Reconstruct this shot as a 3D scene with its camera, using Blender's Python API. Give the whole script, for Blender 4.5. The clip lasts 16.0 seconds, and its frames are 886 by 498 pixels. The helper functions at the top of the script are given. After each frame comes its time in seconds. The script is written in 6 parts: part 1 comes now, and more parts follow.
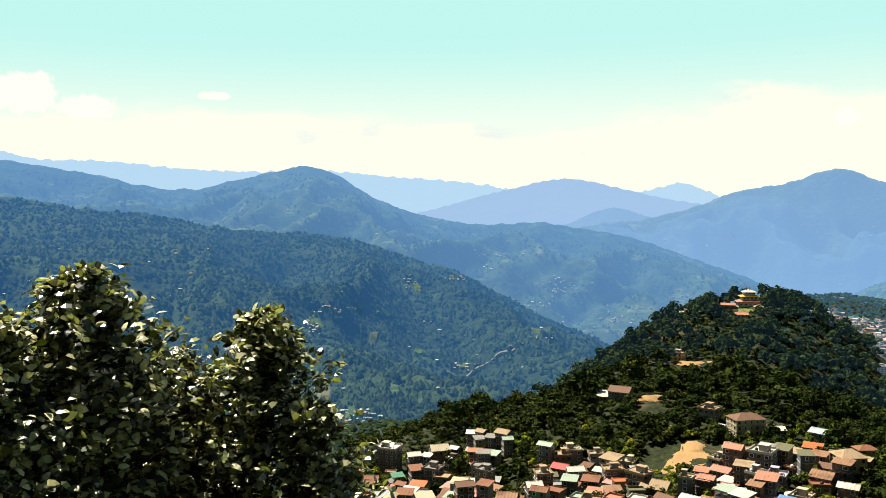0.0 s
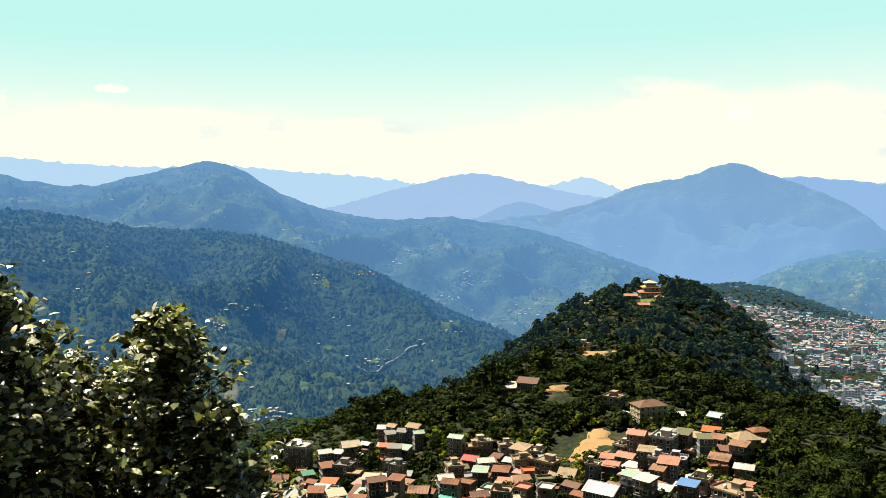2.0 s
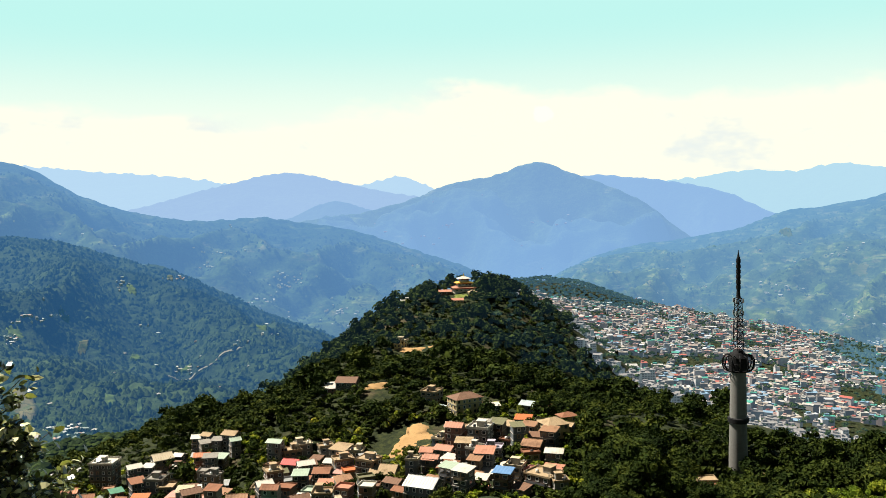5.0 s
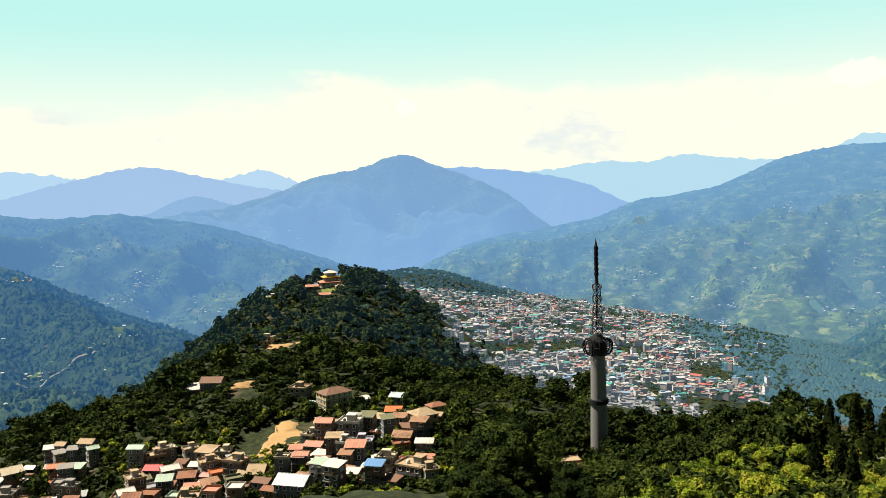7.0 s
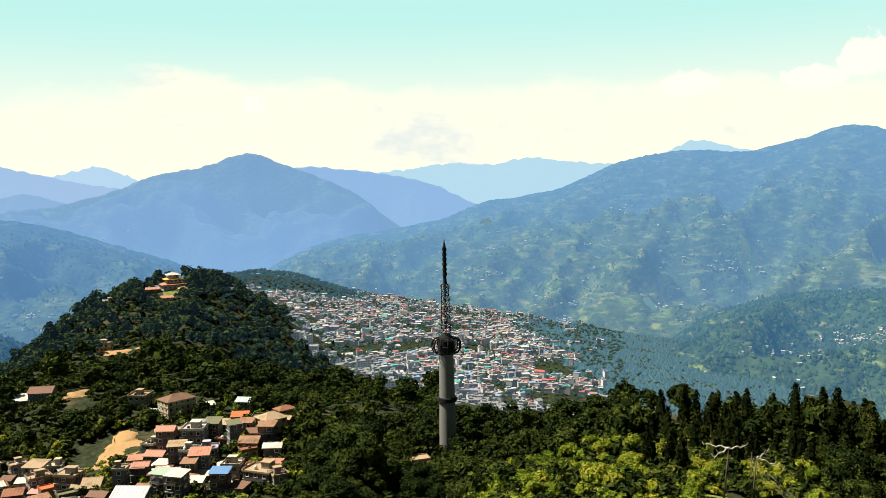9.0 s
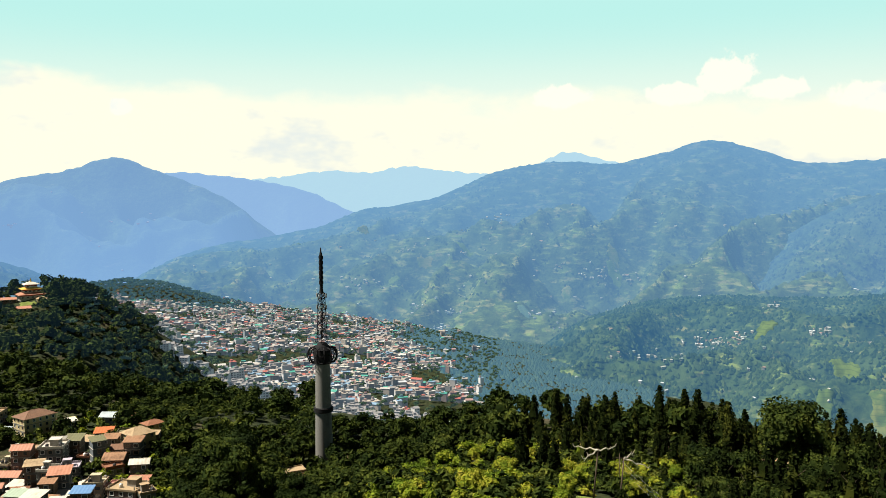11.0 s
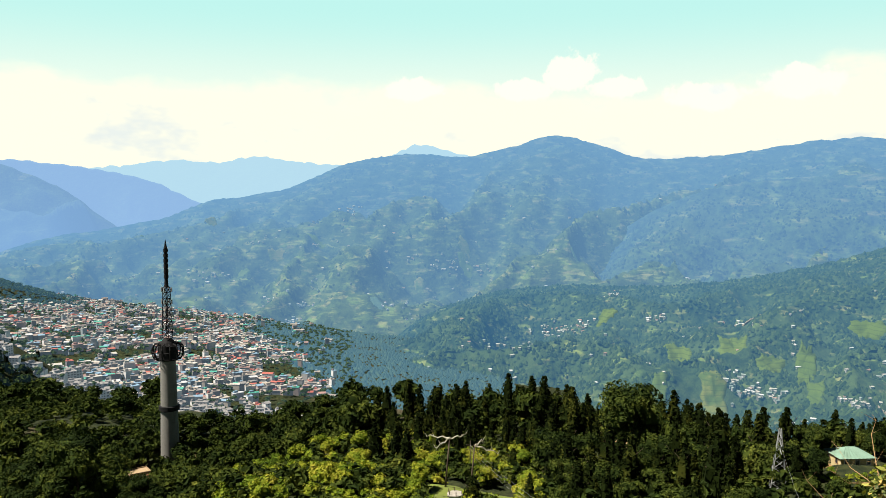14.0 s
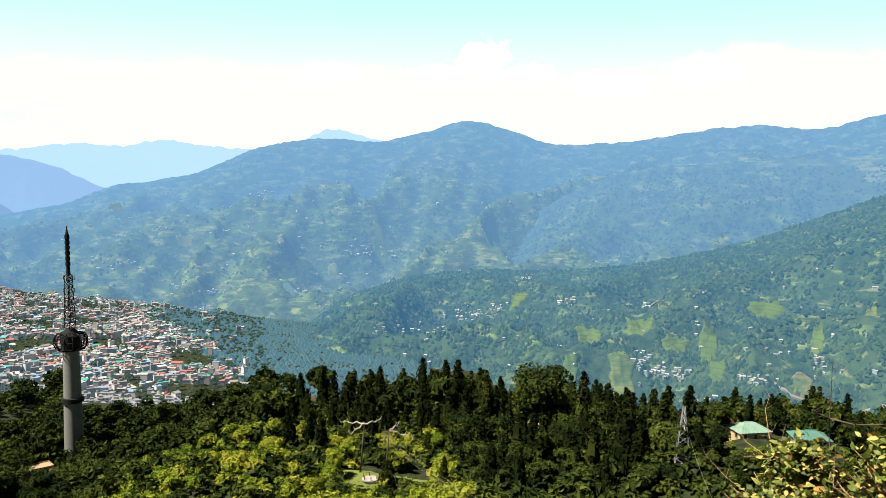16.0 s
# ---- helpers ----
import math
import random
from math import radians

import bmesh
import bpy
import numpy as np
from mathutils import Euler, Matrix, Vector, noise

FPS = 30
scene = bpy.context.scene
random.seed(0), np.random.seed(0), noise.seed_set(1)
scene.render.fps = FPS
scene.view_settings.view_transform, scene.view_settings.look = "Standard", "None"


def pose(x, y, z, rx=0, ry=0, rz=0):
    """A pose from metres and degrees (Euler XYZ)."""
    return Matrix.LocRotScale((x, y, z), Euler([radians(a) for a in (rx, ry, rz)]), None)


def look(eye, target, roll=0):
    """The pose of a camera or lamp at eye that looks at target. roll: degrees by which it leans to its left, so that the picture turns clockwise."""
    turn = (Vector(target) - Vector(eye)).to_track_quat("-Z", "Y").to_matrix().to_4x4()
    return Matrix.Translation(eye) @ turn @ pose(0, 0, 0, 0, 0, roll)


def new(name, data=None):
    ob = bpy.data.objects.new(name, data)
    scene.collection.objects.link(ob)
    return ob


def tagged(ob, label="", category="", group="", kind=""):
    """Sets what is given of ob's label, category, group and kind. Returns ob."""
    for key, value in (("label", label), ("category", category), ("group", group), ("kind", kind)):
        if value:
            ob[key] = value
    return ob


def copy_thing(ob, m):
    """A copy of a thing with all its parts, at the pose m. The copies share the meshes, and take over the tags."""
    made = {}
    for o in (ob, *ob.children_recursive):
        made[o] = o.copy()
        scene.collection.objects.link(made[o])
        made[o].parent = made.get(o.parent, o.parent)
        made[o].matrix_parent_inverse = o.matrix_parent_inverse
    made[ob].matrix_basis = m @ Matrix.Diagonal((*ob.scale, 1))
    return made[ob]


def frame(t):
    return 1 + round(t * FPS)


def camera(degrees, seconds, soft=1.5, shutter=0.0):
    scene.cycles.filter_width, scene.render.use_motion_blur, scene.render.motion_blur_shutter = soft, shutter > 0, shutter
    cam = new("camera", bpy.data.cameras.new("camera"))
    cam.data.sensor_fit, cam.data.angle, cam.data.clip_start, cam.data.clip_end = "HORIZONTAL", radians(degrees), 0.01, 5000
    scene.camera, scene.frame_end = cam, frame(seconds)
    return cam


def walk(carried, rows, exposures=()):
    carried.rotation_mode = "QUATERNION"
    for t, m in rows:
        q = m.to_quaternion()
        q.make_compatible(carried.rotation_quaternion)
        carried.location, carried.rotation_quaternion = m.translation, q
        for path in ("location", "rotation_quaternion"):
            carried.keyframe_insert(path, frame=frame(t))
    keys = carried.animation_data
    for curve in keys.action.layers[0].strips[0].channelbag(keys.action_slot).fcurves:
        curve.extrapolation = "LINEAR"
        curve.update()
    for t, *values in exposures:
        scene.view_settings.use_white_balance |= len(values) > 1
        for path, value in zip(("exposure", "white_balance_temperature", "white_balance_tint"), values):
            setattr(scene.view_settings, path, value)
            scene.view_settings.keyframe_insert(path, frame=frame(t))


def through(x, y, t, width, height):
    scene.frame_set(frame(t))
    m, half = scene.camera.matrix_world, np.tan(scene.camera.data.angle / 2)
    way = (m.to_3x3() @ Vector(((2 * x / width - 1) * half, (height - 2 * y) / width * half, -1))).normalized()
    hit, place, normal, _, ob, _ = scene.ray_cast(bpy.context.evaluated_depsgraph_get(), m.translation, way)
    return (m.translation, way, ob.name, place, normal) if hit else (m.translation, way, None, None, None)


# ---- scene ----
# the camera stands on a hilltop terrace and pans; it is held at arm's length, so the eye swings on a small arc
cam = camera(54.4, 16.0, soft=0.55)
ARM = 0.45
ROWS = [  # seconds, azimuth, pitch, lean to the left
    (0.0, -0.00, -3.28, -0.53),
    (0.5, 1.32, -3.47, -0.71),
    (1.0, 2.68, -3.61, -0.79),
    (1.5, 4.25, -3.65, -0.89),
    (2.0, 6.05, -3.69, -0.83),
    (2.5, 7.98, -3.66, -0.82),
    (3.0, 10.15, -3.68, -0.81),
    (3.5, 12.27, -3.71, -0.77),
    (4.0, 14.39, -3.77, -0.87),
    (6.5, 24.51, -4.48, -1.89),
    (7.0, 27.12, -4.69, -1.89),
    (7.5, 29.88, -4.86, -1.83),
    (8.0, 32.44, -4.95, -1.65),
    (8.5, 34.82, -4.98, -1.43),
    (9.0, 37.12, -4.91, -1.18),
    (9.5, 39.32, -4.80, -0.97),
    (10.0, 41.40, -4.67, -0.74),
    (12.5, 50.53, -4.53, -0.06),
    (13.0, 52.12, -4.68, 0.06),
    (13.5, 53.64, -4.85, 0.13),
    (14.0, 55.09, -5.02, 0.24),
    (14.5, 56.60, -5.27, 0.41),
    (15.0, 58.08, -5.53, 0.52),
    (15.5, 59.47, -5.76, 0.56),
    (16.0, 60.84, -5.97, 0.51),
]


def bearing(az, r, z=0.0):
    """A place r metres away at azimuth az (degrees to the right of y) and height z."""
    return Vector((r * math.sin(radians(az)), r * math.cos(radians(az)), z))


def eye_row(az, pitch, lean):
    eye = bearing(az, ARM)
    way = bearing(az, math.cos(radians(pitch)), math.sin(radians(pitch)))
    return look(eye, eye + way, lean)


walk(cam, [(t, eye_row(az, p, l)) for t, az, p, l in ROWS],
     exposures=[(0.0, 1.50), (8.0, 1.48), (13.0, 1.42), (16.0, 1.66)])

# ---- sky and sun ----
SUN_AZ, SUN_EL = -48.0, 58.0
SKY = 0.355  # brightness of the hazy sky
world = bpy.data.worlds.new("sky")
scene.world = world
world.use_nodes = True


class Nodes:
    """A short way to write node trees."""

    def __init__(self, tree):
        self.tree = tree
        tree.nodes.clear()

    def add(self, kind, inputs=None, **props):
        n = self.tree.nodes.new(kind)
        for k, v in props.items():
            setattr(n, k, v)
        for k, v in (inputs or {}).items():
            self.put(n.inputs[k], v)
        return n

    def put(self, socket, v):
        if isinstance(v, bpy.types.NodeSocket):
            self.tree.links.new(v, socket)
        elif isinstance(v, (tuple, list)) and len(v) == 3 and len(socket.default_value) == 4:
            socket.default_value = (*v, 1.0)
        else:
            socket.default_value = v

    def math(self, op, a, b=0.0, c=0.0, clamp=False):
        n = self.add("ShaderNodeMath", {0: a, 1: b, 2: c}, operation=op, use_clamp=clamp)
        return n.outputs[0]

    def mix(self, fac, a, b, blend="MIX"):
        n = self.add("ShaderNodeMix", data_type="RGBA", blend_type=blend)
        self.put(n.inputs[0], fac), self.put(n.inputs[6], a), self.put(n.inputs[7], b)
        return n.outputs[2]

    def span(self, v, lo, hi, a=0.0, b=1.0, smooth=True):
        n = self.add("ShaderNodeMapRange", {0: v, 1: lo, 2: hi, 3: a, 4: b}, interpolation_type="SMOOTHSTEP" if smooth else "LINEAR")
        return n.outputs[0]

    def noise(self, vec, scale, detail=4.0, rough=0.55, distort=0.0):
        n = self.add("ShaderNodeTexNoise", {"Vector": vec, "Scale": scale, "Detail": detail, "Roughness": rough, "Distortion": distort})
        return n.outputs[0]

    def ramp(self, fac, stops, constant=False):
        n = self.add("ShaderNodeValToRGB", {0: fac})
        e = n.color_ramp.elements
        n.color_ramp.interpolation = "CONSTANT" if constant else "LINEAR"
        while len(e) < len(stops):
            e.new(0.5)
        for k, (p, c) in enumerate(stops):
            e[k].position, e[k].color = p, (*c, 1.0)
        return n.outputs[0]


w = Nodes(world.node_tree)
sky = w.add("ShaderNodeTexSky", sky_type="NISHITA", sun_disc=False, sun_elevation=radians(SUN_EL), sun_rotation=radians(SUN_AZ),
            altitude=1900.0, air_density=1.0, dust_density=1.5, ozone_density=1.0)
co = w.add("ShaderNodeTexCoord").outputs["Generated"]
sep = w.add("ShaderNodeSeparateXYZ", {0: co})
height = sep.outputs[2]
stretch = w.add("ShaderNodeMapping", {"Vector": co, "Scale": (1.0, 1.0, 2.2)}).outputs[0]
puff = w.noise(stretch, 6.5, 8.0, 0.58, 0.1)
broad = w.noise(stretch, 2.1, 2.0, 0.5)
# the haze of the lower sky, then banks of cumulus that thin out upwards
clear = w.mix(w.span(height, 0.22, 0.42), (0.54, 0.93, 0.87), w.mix(1.0, sky.outputs[0], (0.022, 0.025, 0.027), "MULTIPLY"))
level = w.math("ADD", w.math("MULTIPLY_ADD", puff, 0.10, 0.040), w.math("MULTIPLY", broad, 0.10))
top = w.math("SUBTRACT", level, w.math("ADD", height, 0.010))
bank = w.span(top, 0.022, 0.052)
glare = w.span(height, 0.05, 0.19, 0.92, 0.0)
pale = w.mix(glare, clear, (1.0, 1.03, 0.88))
grey = w.noise(stretch, 9.0, 4.0, 0.6)
cloud = w.mix(w.span(grey, 0.54, 0.72, 0.0, 0.5), (1.08, 1.06, 0.86), (0.62, 0.76, 0.88))
final = w.mix(bank, pale, cloud)
# single heaps of cumulus: azimuth, elevation, half width, half height in degrees
HEAPS = [(53.1, 5.5, 2.0, 0.9), (63.4, 6.6, 2.2, 1.5), (66.2, 5.5, 2.4, 0.8), (60.3, 5.4, 2.0, 0.8), (72, 4.9, 3.2, 1.0), (77.5, 5.6, 2.6, 1.3), (-26.2, 6.6, 3.0, 1.5), (-22.3, 5.8, 2.2, 0.9), (-14.6, 6.7, 1.3, 0.35), (24.9, 4.8, 0.8, 0.6)]
round_az = w.math("MULTIPLY", w.math("ARCTAN2", sep.outputs[0], sep.outputs[1]), 57.2958)
round_el = w.math("MULTIPLY", w.math("ARCSINE", height), 57.2958)
billow = w.noise(co, 42.0, 5.0, 0.62)
heap = 0.0
for a_, e_, wa_, we_ in HEAPS:
    da = w.math("DIVIDE", w.math("SUBTRACT", round_az, a_), wa_)
    de = w.math("DIVIDE", w.math("SUBTRACT", round_el, e_), we_)
    far_ = w.math("SQRT", w.math("ADD", w.math("MULTIPLY", da, da), w.math("MULTIPLY", de, de)))
    heap = w.math("MAXIMUM", heap, w.span(w.math("ADD", far_, w.math("MULTIPLY", billow, 1.6)), 1.45, 1.75, 1.0, 0.0))
shade = w.mix(w.span(w.noise(co, 26.0, 3.0), 0.55, 0.75, 0.0, 0.45), (1.1, 1.08, 0.93), (0.72, 0.86, 0.95))
final = w.mix(heap, final, shade)
bg = w.add("ShaderNodeBackground", {"Color": final, "Strength": SKY})
w.add("ShaderNodeOutputWorld", {0: bg.outputs[0]})

sun = new("sun", bpy.data.lights.new("sun", "SUN"))
sun.data.energy, sun.data.angle, sun.data.color = 5.0, radians(0.53), (1.0, 0.93, 0.80)
sun.matrix_world = look(bearing(SUN_AZ, 10.0, 10.0 * math.tan(radians(SUN_EL))), (0, 0, 0))

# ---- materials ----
HAZE_GLOW = (0.20, 0.40, 0.74)  # blue of the distance haze, mixed into far materials as emission


def material(name):
    m = bpy.data.materials.new(name)
    m.use_nodes = True
    return m, Nodes(m.node_tree)


def finish(n, shader):
    n.add("ShaderNodeOutputMaterial", {0: shader})


def surface(n, colour, rough=0.8, metal=0.0, bump=None, depth=0.05, dist=1.0, spec=0.3):
    ins = {"Base Color": colour, "Roughness": rough, "Metallic": metal, "Specular IOR Level": spec}
    if bump is not None:
        ins["Normal"] = n.add("ShaderNodeBump", {"Strength": depth, "Distance": dist, "Height": bump}).outputs[0]
    return n.add("ShaderNodeBsdfPrincipled", ins).outputs[0]


def add_haze_glow(n, shader, amount, air=HAZE_GLOW):
    """Painted haze: mixes a share of blue emission into a far surface's shader."""
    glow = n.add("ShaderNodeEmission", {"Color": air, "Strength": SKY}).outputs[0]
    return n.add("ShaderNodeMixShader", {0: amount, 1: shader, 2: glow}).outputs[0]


def hill_material(name, thin, thick, near, far, fields=0.0, air=HAZE_GLOW, grain=0.05, scale=1.0, dark=(0.018, 0.032, 0.012), light=(0.05, 0.085, 0.02)):
    """Wooded hillside with clearings and terraced fields, with the distance haze painted in as emission."""
    m, n = material(name)
    pos = n.add("ShaderNodeNewGeometry").outputs["Position"]
    woods = n.noise(pos, grain, 5.0, 0.65)
    broad_n = n.noise(pos, 0.006 * scale, 4.0, 0.6)
    col = n.mix(n.span(woods, 0.35, 0.68), dark, light)
    col = n.mix(n.span(broad_n, 0.4, 0.65, 0.0, 0.6), col, (0.05, 0.075, 0.022))
    flat = n.add("ShaderNodeMapping", {"Vector": pos, "Scale": (1.0, 1.0, 2.6)}).outputs[0]
    patch = n.noise(flat, 0.011 * scale, 3.0, 0.55, 0.4)
    uneven = n.add("ShaderNodeVectorMath", {0: n.add("ShaderNodeTexNoise", {"Vector": pos, "Scale": 0.012 * scale, "Detail": 4.0}).outputs[1], 1: (60.0, 60.0, 60.0)}, operation="MULTIPLY").outputs[0]
    warped = n.add("ShaderNodeVectorMath", {0: flat, 1: uneven}, operation="ADD").outputs[0]
    plot = n.add("ShaderNodeTexVoronoi", {"Vector": warped, "Scale": 0.018 * scale, "Randomness": 1.0})
    tone = n.ramp(n.add("ShaderNodeSeparateColor", {0: plot.outputs["Color"]}).outputs[0],
                  [(0.0, (0.085, 0.128, 0.024)), (0.4, (0.130, 0.165, 0.040)), (0.7, (0.165, 0.160, 0.062)), (1.0, (0.070, 0.110, 0.024))])
    if fields > 0:
        terrace = n.noise(n.add("ShaderNodeMapping", {"Vector": pos, "Scale": (1.0, 1.0, 9.0)}).outputs[0], 0.02, 4.0, 0.7)
        open_land = n.math("MULTIPLY", n.span(patch, 0.62 - 0.2 * fields, 0.80 - 0.2 * fields), n.span(terrace, 0.38, 0.56, 0.15, 1.0))
        col = n.mix(open_land, col, tone)
    # the painted haze's share follows the distance from the terrace
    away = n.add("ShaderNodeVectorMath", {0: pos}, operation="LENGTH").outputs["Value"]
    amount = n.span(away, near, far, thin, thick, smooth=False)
    finish(n, add_haze_glow(n, surface(n, col, 0.95, bump=woods, depth=0.9, dist=6.0, spec=0.05), amount, air))
    return m


def leaf_material(name, ramp, gloss=0.45, through=0.25, air=0.0, spec=0.12, tint=HAZE_GLOW, single=False):
    m, n = material(name)
    rnd = n.add("ShaderNodeObjectInfo").outputs["Random"]
    isl = n.add("ShaderNodeNewGeometry").outputs["Random Per Island"]
    pos = n.add("ShaderNodeNewGeometry").outputs["Position"]
    v = n.math("ADD", n.math("MULTIPLY", isl, 0.3), n.math("ADD", n.math("MULTIPLY", rnd, 0.2), n.math("MULTIPLY", n.span(n.noise(pos, 0.11, 3.0), 0.3, 0.7), 0.5)))
    col = n.ramp(isl if single else v, ramp)
    s = surface(n, col, gloss, spec=spec)
    t = n.add("ShaderNodeBsdfTranslucent", {"Color": n.mix(1.0, col, (1.3, 1.5, 0.5), "MULTIPLY")}).outputs[0]
    s = n.add("ShaderNodeMixShader", {0: through, 1: s, 2: t}).outputs[0]
    # far foliage: haze painted in by mixing emission with the leaf
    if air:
        s = add_haze_glow(n, s, air, tint)
    finish(n, s)
    return m


def plain_material(name, colours, rough=0.7, metal=0.0, grain=3.0, by_island=False, stains=0.5, air=0.0, spec=0.3, bump=0.15, tint=HAZE_GLOW):
    """Paint, plaster, sheet metal, wood: a colour picked for each object or piece, stained at two scales."""
    m, n = material(name)
    geo = n.add("ShaderNodeNewGeometry")
    pick = geo.outputs["Random Per Island"] if by_island else n.add("ShaderNodeObjectInfo").outputs["Random"]
    k = len(colours)
    col = n.ramp(pick, [(i / k, c) for i, c in enumerate(colours)], constant=True) if k > 1 else colours[0]
    pos = geo.outputs["Position"]
    fine = n.noise(pos, grain, 5.0, 0.65)
    large = n.noise(n.add("ShaderNodeMapping", {"Vector": pos, "Scale": (1, 1, 0.35)}).outputs[0], grain * 0.16, 4.0, 0.6)
    col = n.mix(n.span(fine, 0.45, 0.75, 0.0, 0.5 * stains), col, n.mix(1.0, col, (0.45, 0.42, 0.38), "MULTIPLY"))
    col = n.mix(n.span(large, 0.5, 0.72, 0.0, stains), col, n.mix(1.0, col, (0.5, 0.46, 0.40), "MULTIPLY"))
    s = surface(n, col, rough, metal, bump=fine, depth=bump, dist=0.05, spec=spec)
    # air above zero paints haze onto the surface as emission
    finish(n, add_haze_glow(n, s, air, tint) if air else s)
    return m


def ground_material():
    m, n = material("hill_ground")
    pos = n.add("ShaderNodeNewGeometry").outputs["Position"]
    a = n.noise(pos, 0.35, 6.0, 0.65)
    b = n.noise(pos, 0.03, 4.0, 0.6)
    col = n.mix(n.span(a, 0.35, 0.7), (0.008, 0.012, 0.005), (0.028, 0.033, 0.011))
    col = n.mix(n.span(b, 0.58, 0.72, 0.0, 0.6), col, (0.075, 0.055, 0.034))
    finish(n, surface(n, col, 0.95, bump=a, depth=0.8, dist=0.6, spec=0.1))
    return m


GROUND = ground_material()

# ---- mesh helpers ----
def mesh_of(name, verts, faces, mats=(), slots=None, smooth=False):
    """A mesh from arrays of vertices and of faces with the same number of corners."""
    verts, faces = np.asarray(verts, dtype=np.float32), np.asarray(faces, dtype=np.int32)
    me = bpy.data.meshes.new(name)
    k = faces.shape[1]
    me.vertices.add(len(verts))
    me.vertices.foreach_set("co", verts.ravel())
    me.loops.add(faces.size)
    me.loops.foreach_set("vertex_index", faces.ravel())
    me.polygons.add(len(faces))
    me.polygons.foreach_set("loop_start", np.arange(len(faces), dtype=np.int32) * k)
    if slots is not None:
        me.polygons.foreach_set("material_index", np.asarray(slots, dtype=np.int32))
    me.polygons.foreach_set("use_smooth", np.full(len(faces), smooth))
    for m in mats:
        me.materials.append(m)
    me.update(calc_edges=True)
    return me


def joined(proto, m4s):
    """Many transformed copies of one prototype (vertices, faces) as one pair of arrays."""
    v, f = proto
    m4s = np.asarray(m4s)
    vh = np.concatenate([v, np.ones((len(v), 1))], 1)
    out = np.einsum("nij,kj->nki", m4s[:, :3, :], vh).reshape(-1, 3)
    faces = (f[None] + (np.arange(len(m4s)) * len(v))[:, None, None]).reshape(-1, f.shape[1])
    return out, faces


def smooth_curve(points, x):
    """A smooth curve through a few (x, y) points (Catmull-Rom)."""
    px, py = np.array([p[0] for p in points], float), np.array([p[1] for p in points], float)
    slope = np.gradient(py, px)
    x = np.clip(x, px[0], px[-1])
    i = np.clip(np.searchsorted(px, x) - 1, 0, len(px) - 2)
    h = px[i + 1] - px[i]
    t = (x - px[i]) / h
    return ((2 * t**3 - 3 * t**2 + 1) * py[i] + (t**3 - 2 * t**2 + t) * h * slope[i]
            + (-2 * t**3 + 3 * t**2) * py[i + 1] + (t**3 - t**2) * h * slope[i + 1])


def wave(x, y, seed, scale, octaves=4, rough=0.5):
    """Smooth noise over a plane, about -1 to 1, in numpy."""
    rng = np.random.RandomState(seed)
    total, amp = np.zeros_like(np.asarray(x, float)), 1.0
    for _ in range(octaves):
        part_sum = 0
        for _ in range(5):
            a, ph = rng.uniform(0, 2 * np.pi), rng.uniform(0, 2 * np.pi)
            k = 2 * np.pi / scale * rng.uniform(0.7, 1.3)
            part_sum = part_sum + np.sin(k * (np.cos(a) * x + np.sin(a) * y) + ph)
        total = total + amp * part_sum / 2.6
        amp *= rough
        scale /= 2.1
    return total


# ---- the near ground: the camera's hill, a wooded spur, the monastery hill and the town slope ----
def polar(points):
    return np.array([bearing(az, r, z) for az, r, z in points])


SPUR = polar([(30, 330, -110), (37, 330, -106), (48, 330, -97), (58, 300, -94), (67, 275, -92), (73, 262, -92), (78, 254, -82), (81, 250, -78), (85, 246, -78), (90, 240, -80), (96, 225, -80)])
MONASTERY = polar([(19.6, 815, -97), (17.5, 700, -116), (14.5, 600, -126), (17, 500, -112)])
QUARTER = polar([(-4, 430, -138), (3, 440, -126), (10, 450, -117), (18, 450, -113), (25, 395, -109), (29, 370, -110)])
KNOLL = bearing(26.5, 1780)


def to_line(x, y, line):
    """Distance from places to a polyline, and the line's height there."""
    best, z = np.full(np.shape(x), 1e9), np.zeros(np.shape(x))
    for a, b in zip(line[:-1], line[1:]):
        d = b - a
        t = np.clip(((x - a[0]) * d[0] + (y - a[1]) * d[1]) / (d[0] ** 2 + d[1] ** 2), 0, 1)
        dist = np.hypot(x - a[0] - t * d[0], y - a[1] - t * d[1])
        near = dist < best
        best, z = np.where(near, dist, best), np.where(near, a[2] + t * d[2], z)
    return best, z


